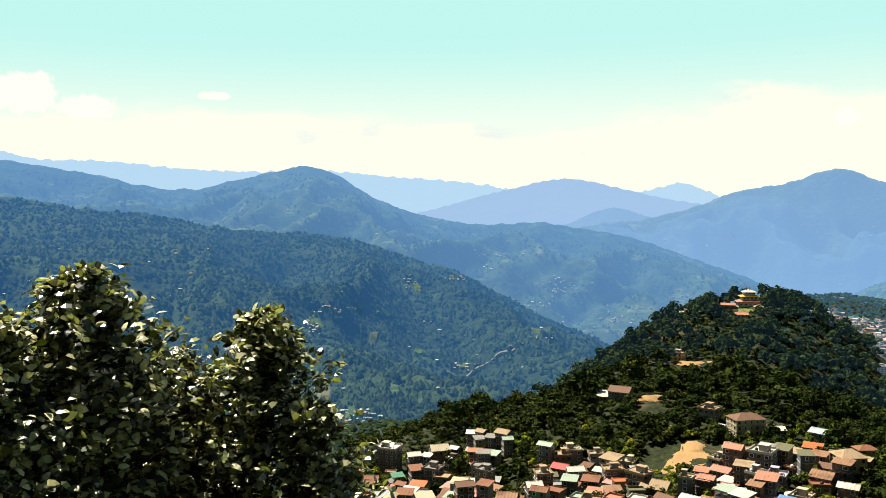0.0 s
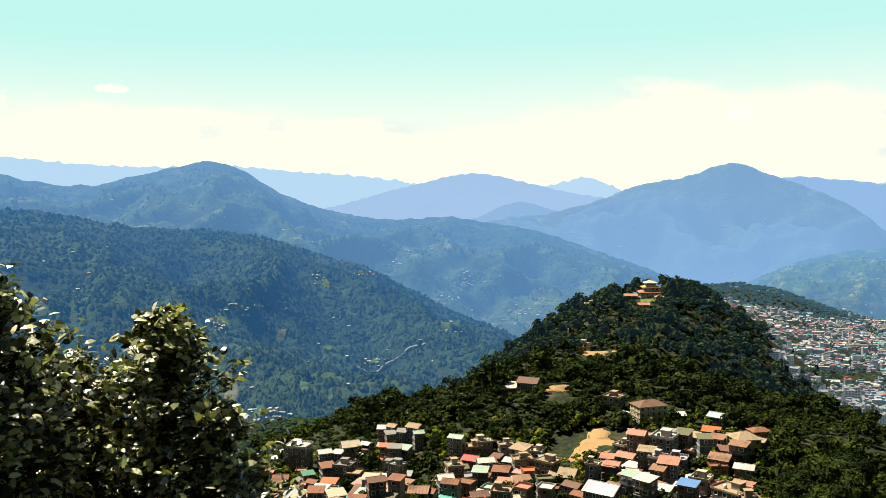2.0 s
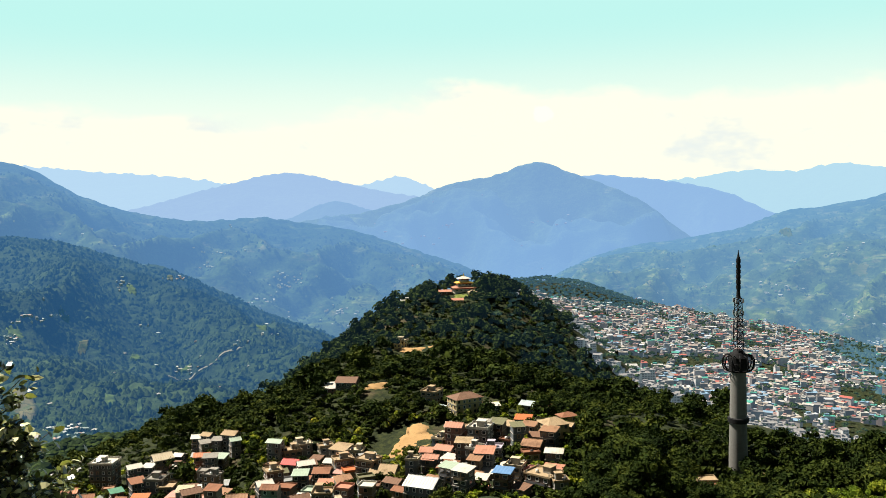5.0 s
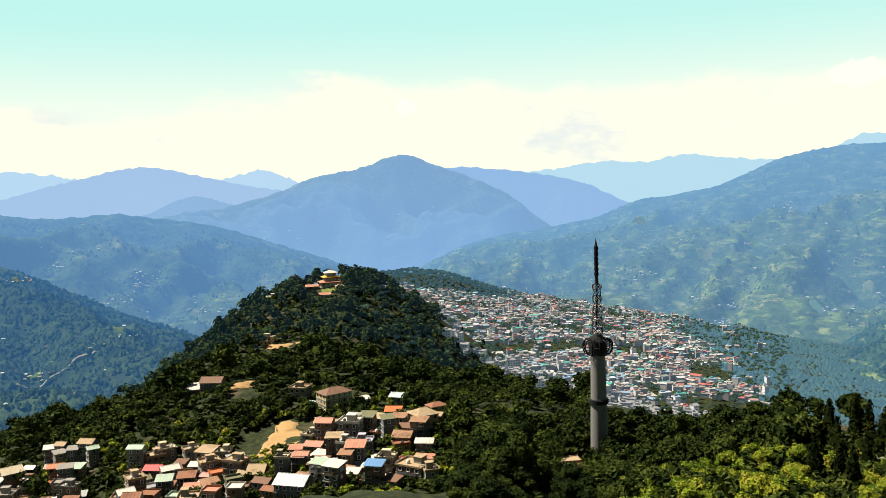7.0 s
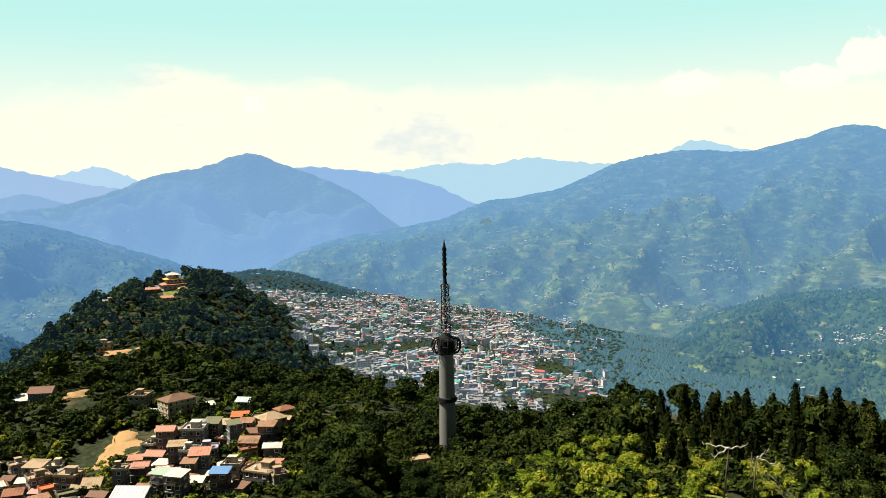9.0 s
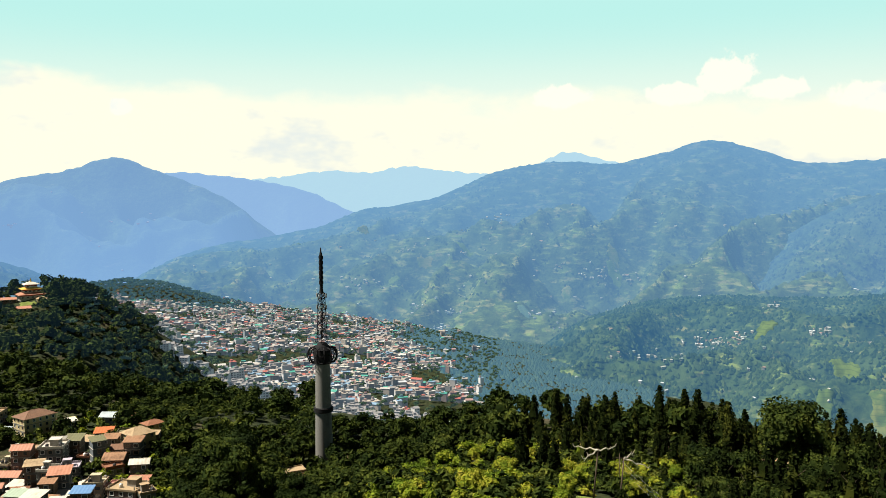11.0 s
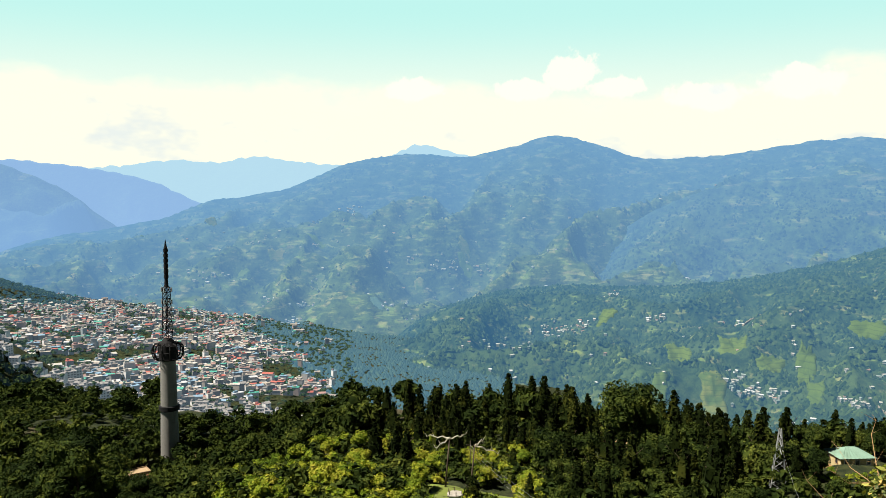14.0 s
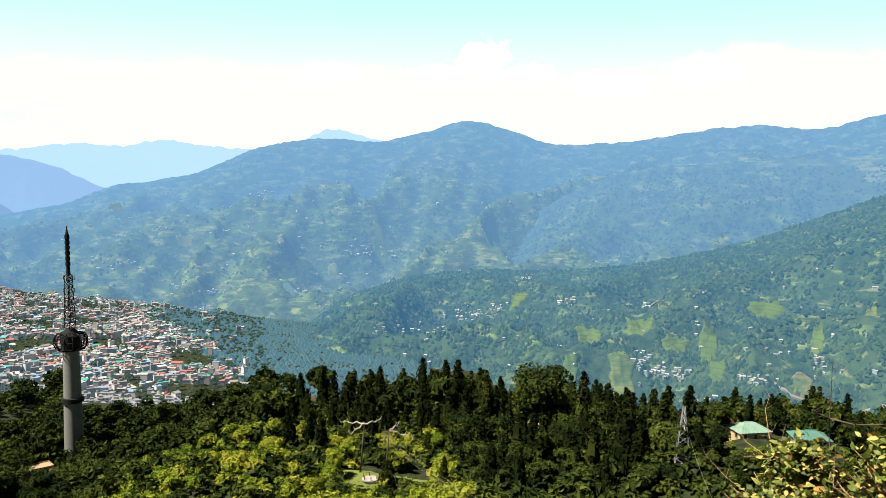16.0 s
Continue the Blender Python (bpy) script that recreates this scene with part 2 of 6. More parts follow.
def height_at(x, y):
    x, y = np.asarray(x, float), np.asarray(y, float)
    r = np.hypot(x, y)
    az = np.degrees(np.arctan2(x, y))
    own = np.where(r < 4.0, -1.75, -1.75 - 0.372 * (r - 4.0) - 14.0 * np.sin(np.pi * np.clip((r - 4.0) / 226, 0, 1)))
    # unseen rise at the camera's back, added to block sky light
    behind = np.clip(np.cos(np.radians(az - 205)) * 2.2, 0, 1)
    own = own + behind * np.minimum(0.95 * np.maximum(r - 9.0, 0), 180.0)
    heights = [own]
    for line, flat, k in ((SPUR, 22, 0.42), (MONASTERY, 34, 0.72), (QUARTER, 28, 0.27)):
        d, z = to_line(x, y, line)
        heights.append(z - k * (np.sqrt(np.maximum(d - flat, 0) ** 2 + 400) - 20) - 0.12 * np.maximum(d - 170, 0))
    # the town's slope falls to the right and away; it breaks off to the left, to the far right and behind
    side = r * np.sin(np.radians(az - 21.5))
    town = -186 - 0.16 * np.maximum(side, 0) - 0.026 * np.maximum(r - 1200, 0) + 0.55 * np.minimum(side + 20, 0)
    town = town - 0.4 * np.maximum(r - 1850, 0) - 0.5 * np.maximum(side - 1150, 0)
    town = town + 30 * np.exp(-(((x - KNOLL[0]) / 120) ** 2 + ((y - KNOLL[1]) / 120) ** 2))
    heights.append(town)
    floor = -275 - 130 * np.clip((az - 20) / 25, 0, 1) - 0.22 * np.maximum(r - 1050, 0)
    heights.append(np.broadcast_to(floor, r.shape) + 0)
    s = 7.0
    top = np.max(heights, axis=0)
    z = top + s * np.log(sum(np.exp((h - top) / s) for h in heights)) - s * 0.25
    z = np.where(r < 30, own, z)
    return z + np.clip((r - 40) / 200, 0, 1) * (2.2 * wave(x, y, 5, 120, 4) + 0.5 * wave(x, y, 6, 14, 2))


def build_ground():
    az = np.radians(np.concatenate([np.arange(-42, 104, 0.6), np.arange(104, 318, 6.0)]))
    r = np.concatenate([[0.0], np.geomspace(2.0, 2400, 190), [3000, 3800, 4850]])
    A, R = np.meshgrid(az, r)
    X, Y = R * np.sin(A), R * np.cos(A)
    V = np.stack([X, Y, height_at(X, Y)], -1).reshape(-1, 3)
    n, k = len(az), len(r)
    i, j = np.meshgrid(np.arange(k - 1), np.arange(n), indexing="ij")
    jn = (j + 1) % n
    F = np.stack([i * n + j, i * n + jn, (i + 1) * n + jn, (i + 1) * n + j], -1).reshape(-1, 4)
    F = F[:, ::-1]
    tagged(new("ground", mesh_of("ground", V, F, [GROUND], smooth=True)), "steep earth and scrub hillsides falling to the valley, with an added unseen rise at the back", "ground", kind="structure")


build_ground()


# ---- the far hills ----
class Hill:
    """A hillside seen from the terrace: its crest and foot by azimuth (elevations in degrees), and how far they are."""

    def __init__(self, name, crest, foot, far, near, seed, relief=60.0, rugged=3.0):
        self.name, self.crest, self.foot, self.far, self.near = name, crest, foot, far, near
        self.seed, self.relief, self.rugged = seed, relief, rugged
        self.a0, self.a1 = crest[0][0], crest[-1][0]

    def place(self, az, v):
        """v runs from 0 at the crest to 1 at the foot."""
        az, v = np.asarray(az, float), np.asarray(v, float)
        r = self.far + (self.near - self.far) * v
        el = smooth_curve(self.crest, az)
        low = smooth_curve(self.foot, az)
        top_z, low_z = self.far * np.tan(np.radians(el)), self.near * np.tan(np.radians(low))
        x, y = r * np.sin(np.radians(az)), r * np.cos(np.radians(az))
        z = top_z + (low_z - top_z) * (v ** 0.9)
        fade = np.clip(v * 4.0, 0, 1)
        z = z + fade * self.relief * (0.55 - np.abs(wave(x, y, self.seed, 900, 4, 0.5))) * np.sin(np.pi * np.clip(v, 0, 1)) ** 0.7
        z = z + self.rugged * wave(x, y, self.seed + 1, 60, 3, 0.6) * 0.5
        return np.stack([x, y, z], -1)

    def build(self, mat, label, step=0.2, rows=70):
        az = np.arange(self.a0, self.a1 + step, step)
        v = np.concatenate([np.linspace(0, 1, rows)])
        A, W = np.meshgrid(az, v)
        P = self.place(A, W)
        back = self.place(az, np.zeros_like(az)) * np.array([1.06, 1.06, 1.0]) - np.array([0, 0, 160.0])
        P = np.concatenate([back[None], P], 0)
        k, n = P.shape[:2]
        i, j = np.meshgrid(np.arange(k - 1), np.arange(n - 1), indexing="ij")
        F = np.stack([i * n + j, (i + 1) * n + j, (i + 1) * n + j + 1, i * n + j + 1], -1).reshape(-1, 4)
        return tagged(new(self.name, mesh_of(self.name, P.reshape(-1, 3), F, [mat], smooth=True)), label, "hill", kind="structure")


def shifted(points, d):
    return [(a, e + d) for a, e in points]


FARTHEST = Hill("backdrop_range_west", [(-46, 2.6), (-27, 3.1), (-25.2, 2.7), (-22, 2.6), (-19, 2.35), (-16.5, 2.1), (-11, 1.9), (-7, 1.9), (-3, 1.5), (0.3, 1.25), (3.6, 0.8), (6, 0.3),
                (8, 0.24), (12.8, 0.37), (15.8, 0.85), (17.7, 0.1), (22, -1)], [(-46, -3), (22, -3)], 4550, 4300, 11, 20, 9)
SOUTH = Hill("backdrop_range_south", [(26, -0.5), (30.4, 0.1), (34.8, 0.4), (37.5, 0.75), (40.5, 0.65), (42.7, 1.0), (45.3, 0.75), (50.7, 0.75), (53.4, 1.85), (56.5, 1.2), (60, 0.7), (66, 0)],
             [(26, -4), (66, -4)], 4550, 4300, 12, 20, 8)
PAIR = Hill("backdrop_mountain_pale", [(-5, -1.6), (-3, -1.15), (0.3, -0.4), (4.4, 0.65), (8.3, 1.3), (11.7, 0.6), (14.2, 0.0), (18.7, -0.8), (24, -2)], [(-5, -4), (24, -4)], 4250, 3950, 13, 40, 6)
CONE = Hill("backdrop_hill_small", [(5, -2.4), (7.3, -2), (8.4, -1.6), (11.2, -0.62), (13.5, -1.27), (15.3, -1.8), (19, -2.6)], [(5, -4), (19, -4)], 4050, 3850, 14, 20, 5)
PEAK = Hill("backdrop_mountain_west", [(-46, 3.4), (-27, 2.6), (-24, 2.1), (-21.5, 1.65), (-19.2, 1.07), (-16.2, 0.8), (-13.3, 1.4), (-10.5, 2.0), (-9, 2.25), (-7.5, 1.95), (-5.3, 0.6), (-2.4, -0.7), (1.7, -1.57), (4.4, -1.63),
            (6.6, -1.57), (8.4, -1.9), (12.8, -2.7), (16, -3.8), (20, -5.3), (26, -8)], [(-46, -6), (0, -6.5), (8, -9.5), (26, -10)], 3300, 2330, 15, 120, 5)
BLUE = Hill("backdrop_mountain_blue", [(4, -3.2), (6.6, -2.4), (8.4, -2), (12.8, -1.45), (16.7, -0.46), (18.7, 0.3), (21.5, 0.76), (24.9, 1.6), (26.8, 0.9), (29, 0.05), (31.6, -1.25), (33.8, -3.0), (36.3, -4.5), (44, -6)],
            [(4, -6), (20, -6), (44, -7)], 3900, 3400, 16, 200, 5)
BLUE_EAST = Hill("backdrop_mountain_east", [(20, -2.5), (25, 0.1), (27.9, 0.68), (31, 0.46), (34.3, -0.04), (36.5, -0.6), (39, -1.8), (44, -4)], [(20, -7), (44, -7)], 4200, 3980, 21, 90, 5)
WOODED = Hill("hill_wooded", [(-46, 2.5), (-27, 0.46), (-24, -0.05), (-21.6, -0.5), (-18.9, -0.7), (-15.5, -1.47), (-12, -1.96), (-8.4, -2.2), (-5, -2.8), (-2.4, -3.8), (1, -4.85), (4.3, -6.6), (7.3, -8.1), (10.3, -9.3), (15, -12)],
              [(-46, -15), (0, -15), (15, -15)], 2250, 1050, 17, 70, 5)
FIELDS = Hill("hill_terraced", [(21, -8.0), (23.9, -6.7), (27.3, -5), (30.2, -4), (34, -3.5), (37.8, -2.65), (40.2, -1.75), (42.2, -1.54), (45.2, -0.9), (48.1, 0.4), (51.1, 1.1), (53.7, 1.23), (56.7, 1.1), (60, 1.9),
               (62.6, 2.5), (65, 1.95), (68, 1.05), (70.5, 1.03), (74, 1.35), (77.6, 1.95), (81, 2.25), (84.2, 2.0), (87.7, 2.9), (104, 3.5)], [(21, -11), (40, -11), (104, -11)], 3350, 2250, 18, 150, 5)
SHOULDER = Hill("hill_shoulder", [(62, -7), (65.8, -4.35), (69.2, -2.15), (73.1, -0.7), (77.7, -0.2), (90, 0.5), (104, 1)], [(62, -11), (104, -12)], 2800, 2300, 19, 110, 5)
FRONT = Hill("hill_front", [(44, -15.5), (50.4, -12), (54.2, -9.3), (57.2, -8.2), (62.3, -7.35), (67.4, -7.25), (72.6, -6.8), (76.2, -6.1), (80.6, -4.9), (84.4, -3.35), (88, -1.9), (104, 1)], [(44, -18), (104, -18)], 2150, 1000, 20, 80, 4)

# the blue of every hill here is haze emission in its material
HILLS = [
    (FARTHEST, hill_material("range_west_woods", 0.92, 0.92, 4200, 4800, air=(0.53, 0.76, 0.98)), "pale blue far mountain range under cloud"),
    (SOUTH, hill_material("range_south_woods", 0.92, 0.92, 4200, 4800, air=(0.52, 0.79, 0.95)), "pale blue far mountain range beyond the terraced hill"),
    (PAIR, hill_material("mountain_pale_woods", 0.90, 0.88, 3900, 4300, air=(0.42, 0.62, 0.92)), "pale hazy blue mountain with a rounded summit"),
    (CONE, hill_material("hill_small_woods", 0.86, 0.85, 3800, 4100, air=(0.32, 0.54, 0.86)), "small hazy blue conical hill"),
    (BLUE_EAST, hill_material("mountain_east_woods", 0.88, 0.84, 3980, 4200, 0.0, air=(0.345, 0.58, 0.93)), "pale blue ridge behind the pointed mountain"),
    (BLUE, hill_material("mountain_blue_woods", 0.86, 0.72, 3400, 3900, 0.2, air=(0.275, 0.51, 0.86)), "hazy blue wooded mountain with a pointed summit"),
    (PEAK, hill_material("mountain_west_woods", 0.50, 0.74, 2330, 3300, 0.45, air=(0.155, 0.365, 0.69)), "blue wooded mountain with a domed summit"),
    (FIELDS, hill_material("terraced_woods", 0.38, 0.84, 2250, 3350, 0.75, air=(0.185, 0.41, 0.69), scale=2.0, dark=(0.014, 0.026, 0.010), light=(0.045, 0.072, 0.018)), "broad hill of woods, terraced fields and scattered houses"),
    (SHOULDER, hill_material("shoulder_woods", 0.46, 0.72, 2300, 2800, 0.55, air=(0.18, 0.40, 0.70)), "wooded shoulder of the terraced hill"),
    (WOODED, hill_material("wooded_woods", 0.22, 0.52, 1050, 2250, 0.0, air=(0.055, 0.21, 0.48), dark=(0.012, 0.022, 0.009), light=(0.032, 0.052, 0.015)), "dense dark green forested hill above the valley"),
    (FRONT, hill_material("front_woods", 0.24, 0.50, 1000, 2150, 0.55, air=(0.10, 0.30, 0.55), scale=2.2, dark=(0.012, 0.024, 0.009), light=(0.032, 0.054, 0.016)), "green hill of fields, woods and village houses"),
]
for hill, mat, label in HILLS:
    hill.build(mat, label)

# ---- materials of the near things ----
# low tones imitate shade between crowns, high ones their sunlit yellow
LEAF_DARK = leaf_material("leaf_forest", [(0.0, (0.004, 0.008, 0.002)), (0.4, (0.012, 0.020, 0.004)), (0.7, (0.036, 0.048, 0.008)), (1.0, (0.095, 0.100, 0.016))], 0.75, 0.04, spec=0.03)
# yellow-green foliage, its colour raised further to imitate strong sunlight
LEAF_BRIGHT_SUN = leaf_material("leaf_bright_painted_sun", [(0.0, (0.030, 0.055, 0.006)), (0.4, (0.085, 0.125, 0.010)), (0.7, (0.180, 0.190, 0.016)), (1.0, (0.28, 0.235, 0.035))], 0.7, 0.14, spec=0.05)
# needles painted near black to imitate the crowns' unlit sides
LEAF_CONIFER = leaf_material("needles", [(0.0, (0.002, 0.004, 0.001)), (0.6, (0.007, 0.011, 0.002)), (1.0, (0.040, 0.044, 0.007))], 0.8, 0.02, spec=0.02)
# cream tones are painted sun glints, near-black ones painted crown shade
LEAF_GLINTS = leaf_material("leaf_painted_glints", [(0.0, (0.006, 0.010, 0.002)), (0.40, (0.022, 0.030, 0.005)), (0.55, (0.11, 0.12, 0.026)), (0.72, (0.38, 0.36, 0.16)), (1.0, (0.54, 0.51, 0.30))], 0.32, 0.14, spec=0.7, single=True)
# town trees, with some blue haze emission in the leaf
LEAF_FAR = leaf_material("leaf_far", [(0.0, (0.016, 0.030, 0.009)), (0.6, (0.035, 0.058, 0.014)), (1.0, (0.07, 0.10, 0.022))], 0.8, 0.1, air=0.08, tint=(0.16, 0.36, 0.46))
LEAF_YELLOW = leaf_material("leaf_yellowing", [(0.0, (0.020, 0.032, 0.006)), (0.5, (0.075, 0.095, 0.014)), (0.8, (0.22, 0.21, 0.05)), (1.0, (0.40, 0.22, 0.07))], 0.5, 0.1, single=True)
BARK = plain_material("bark", [(0.07, 0.05, 0.035)], 0.95, grain=6.0, stains=0.8, bump=0.6)
TWIG = plain_material("bare_twig", [(0.24, 0.15, 0.07)], 0.9, grain=8.0, stains=0.5)
DEADWOOD = plain_material("dead_wood", [(0.36, 0.32, 0.26)], 0.9, grain=4.0)
CONCRETE = plain_material("tower_concrete", [(0.13, 0.127, 0.118)], 0.9, grain=1.1, stains=0.75)
BLACK_STEEL = plain_material("black_steel", [(0.010, 0.010, 0.011)], 0.8, 0.0, grain=5.0, spec=0.1)
GALVANISED = plain_material("galvanised_steel", [(0.20, 0.205, 0.21)], 0.5, 0.2, grain=5.0)
WALL = plain_material("house_wall", [(0.104, 0.100, 0.091), (0.156, 0.139, 0.113), (0.073, 0.073, 0.078), (0.143, 0.108, 0.069), (0.087, 0.100, 0.108), (0.182, 0.174, 0.160), (0.117, 0.078, 0.061)], 0.9, grain=0.9, stains=0.85)
CREAM_WALL = plain_material("cream_wall", [(0.42, 0.34, 0.18)], 0.9, grain=0.8, stains=0.45)
SLAB = plain_material("floor_slab", [(0.169, 0.156, 0.137), (0.234, 0.215, 0.189)], 0.92, grain=1.5, stains=0.8)
GLASS = plain_material("window_glass", [(0.02, 0.025, 0.03), (0.04, 0.05, 0.055)], 0.12, 0.0, spec=0.6, stains=0.1)
FRAME = plain_material("window_frame", [(0.55, 0.53, 0.48), (0.25, 0.16, 0.09), (0.62, 0.60, 0.56)], 0.6)
EARTH = plain_material("bare_earth", [(0.24, 0.145, 0.058)], 0.97, grain=0.7, stains=0.8, bump=0.7)
ROAD = plain_material("pale_road", [(0.36, 0.31, 0.25)], 0.95, grain=0.9, stains=0.6)
LAWN = plain_material("lawn", [(0.085, 0.105, 0.016)], 0.95, grain=0.5, stains=0.6, bump=0.5)
TANK = plain_material("water_tank_plastic", [(0.02, 0.02, 0.022), (0.03, 0.03, 0.033), (0.65, 0.64, 0.60)], 0.5)
WIRE = plain_material("wire", [(0.35, 0.35, 0.36)], 0.5, 0.5)
GILT = plain_material("gilt_roof", [(0.55, 0.33, 0.06)], 0.45, 0.3, grain=2.0)
ROOFS = {name: plain_material("roof_" + name, [colour], rough, metal, grain=1.3, stains=st) for name, colour, rough, metal, st in (
    ("white", (0.368, 0.340, 0.288), 0.55, 0.0, 0.5), ("cream", (0.311, 0.260, 0.177), 0.9, 0.0, 0.7), ("tan", (0.236, 0.170, 0.099), 0.9, 0.0, 0.8),
    ("orange", (0.311, 0.085, 0.024), 0.6, 0.0, 0.4), ("red", (0.311, 0.022, 0.016), 0.55, 0.0, 0.3), ("pink", (0.330, 0.161, 0.131), 0.6, 0.0, 0.4),
    ("salmon", (0.274, 0.121, 0.074), 0.65, 0.0, 0.5), ("rust", (0.161, 0.067, 0.033), 0.8, 0.1, 0.8), ("rusty", (0.198, 0.107, 0.058), 0.75, 0.2, 1.0),
    ("brown", (0.113, 0.058, 0.033), 0.8, 0.0, 0.6), ("green", (0.038, 0.134, 0.078), 0.6, 0.0, 0.4), ("teal", (0.023, 0.206, 0.148), 0.55, 0.0, 0.35),
    ("mint", (0.212, 0.260, 0.198), 0.6, 0.0, 0.5), ("grey", (0.161, 0.148, 0.127), 0.9, 0.0, 0.8), ("olive", (0.094, 0.090, 0.045), 0.8, 0.0, 0.6),
    ("metal", (0.283, 0.282, 0.271), 0.42, 0.4, 0.4), ("blue", (0.076, 0.152, 0.280), 0.5, 0.0, 0.3), ("lilac", (0.292, 0.260, 0.296), 0.6, 0.0, 0.4),
    ("paleblue", (0.236, 0.277, 0.288), 0.6, 0.0, 0.4), ("verdigris", (0.125, 0.20, 0.155), 0.7, 0.0, 0.5), ("seagreen", (0.045, 0.115, 0.09), 0.7, 0.0, 0.5))}

WORDS = {"white": "white", "cream": "cream", "tan": "tan", "orange": "orange", "red": "bright red", "pink": "pink", "salmon": "salmon red", "rust": "rust brown",
         "rusty": "rusty corrugated", "brown": "brown", "green": "green", "teal": "teal green", "mint": "pale green", "grey": "grey concrete", "olive": "olive green",
         "metal": "silvery sheet metal", "blue": "blue", "lilac": "pale lilac", "paleblue": "pale blue", "verdigris": "pale green", "seagreen": "sea green"}


# ---- solids ----
class Solid:
    """Gathers boxes, prisms and tubes into one mesh, with a material slot for each piece."""

    def __init__(self):
        self.v, self.f, self.s = [], [], []

    def poly(self, verts, faces, slot=0):
        o = len(self.v)
        self.v += [tuple(p) for p in verts]
        self.f += [tuple(i + o for i in f) for f in faces]
        self.s += [slot] * len(faces)
        return self

    def box(self, x, y, z, sx, sy, sz, slot=0):
        """Centred in x and y, standing on z."""
        a, b = sx / 2, sy / 2
        vs = [(x - a, y - b, z), (x + a, y - b, z), (x + a, y + b, z), (x - a, y + b, z)]
        vs += [(p[0], p[1], z + sz) for p in vs]
        return self.poly(vs, [(3, 2, 1, 0), (4, 5, 6, 7), (0, 1, 5, 4), (1, 2, 6, 5), (2, 3, 7, 6), (3, 0, 4, 7)], slot)

    def tube(self, a, b, ra, rb=None, n=6, slot=0, caps=True):
        a, b = Vector(a), Vector(b)
        rb = ra if rb is None else rb
        q = (b - a).to_track_quat("Z", "Y")
        ring = [Vector((math.cos(2 * math.pi * k / n), math.sin(2 * math.pi * k / n), 0)) for k in range(n)]
        vs = [a + q @ (p * ra) for p in ring] + [b + q @ (p * rb) for p in ring]
        fs = [(k, (k + 1) % n, n + (k + 1) % n, n + k) for k in range(n)]
        if caps:
            fs += [tuple(range(n - 1, -1, -1)), tuple(range(n, 2 * n))]
        return self.poly(vs, fs, slot)

    def lathe(self, profile, n=32, slot=0):
        """profile: (radius, z) from the bottom up."""
        vs = [(r * math.cos(2 * math.pi * k / n), r * math.sin(2 * math.pi * k / n), z) for r, z in profile for k in range(n)]
        fs = [(i * n + k, i * n + (k + 1) % n, (i + 1) * n + (k + 1) % n, (i + 1) * n + k) for i in range(len(profile) - 1) for k in range(n)]
        return self.poly(vs, fs, slot)

    def mesh(self, name, mats, smooth=False):
        me = bpy.data.meshes.new(name)
        me.from_pydata(self.v, [], self.f)
        for m in mats:
            me.materials.append(m)
        me.polygons.foreach_set("material_index", self.s)
        me.polygons.foreach_set("use_smooth", [smooth] * len(self.f))
        me.update()
        return me


def part(name, data, parent, label="", at=None):
    """One mesh object under a thing or a part."""
    ob = new(name, data)
    ob.parent = parent
    if at is not None:
        ob.matrix_basis = at
    return tagged(ob, label)


def thing(name, m, label, category, group=""):
    ob = new(name)
    ob.empty_display_size = 0.5
    ob.matrix_basis = m
    return tagged(ob, label, category, group)


def ground_z(p):
    return float(height_at(np.array([p[0]]), np.array([p[1]]))[0])


def on_ground(az, r, sink=0.0, turn=0.0):
    p = bearing(az, r)
    return pose(p.x, p.y, ground_z(p) - sink, 0, 0, turn)


# ---- houses ----
def window_mesh(w, h):
    t = 0.13
    rect = lambda a, b, c, y: [(-a, y, b), (a, y, b), (a, y, c), (-a, y, c)]
    a = w / 2
    vs = rect(a + t, -t, h + t, 0.08) + rect(a + t, -t, h + t, -0.10) + rect(a, 0, h, -0.10) + rect(a, 0, h, 0.02)
    s = Solid()
    s.v = vs
    s.f = [(4 * k + i, 4 * k + (i + 1) % 4, 4 * k + 4 + (i + 1) % 4, 4 * k + 4 + i) for k in range(3) for i in range(4)] + [(12, 13, 14, 15)]
    s.s = [0] * 12 + [1]
    return s.mesh("window", [FRAME, GLASS])


WINDOWS = [window_mesh(1.3, 1.25), window_mesh(1.0, 1.3), window_mesh(1.7, 1.2)]


def corrugated(s, a, b, c, d, ribs, slot=0, thick=0.09):
    """A sheet roof plane between the eave a-b and the ridge d-c, ribbed along the fall."""
    a, b, c, d = (Vector(p) for p in (a, b, c, d))
    up = (b - a).cross(d - a).normalized()
    k = max(4, ribs)
    top = []
    for i in range(k + 1):
        lift = up * (0.07 if i % 2 else 0.0)
        t = i / k
        top.append((a.lerp(b, t) + lift, d.lerp(c, t) + lift))
    vs = [p for pair in top for p in pair]
    fs = [(2 * i, 2 * i + 2, 2 * i + 3, 2 * i + 1) for i in range(k)]
    s.poly(vs, fs, slot)
    vs2 = [p - up * thick for p in (a, b, c, d)]
    s.poly(vs2, [(3, 2, 1, 0)], slot)
    s.poly([a, b, b - up * thick, a - up * thick], [(3, 2, 1, 0)], slot)
    s.poly([b, c, c - up * thick, b - up * thick], [(3, 2, 1, 0)], slot)
    s.poly([d, a, a - up * thick, d - up * thick], [(3, 2, 1, 0)], slot)


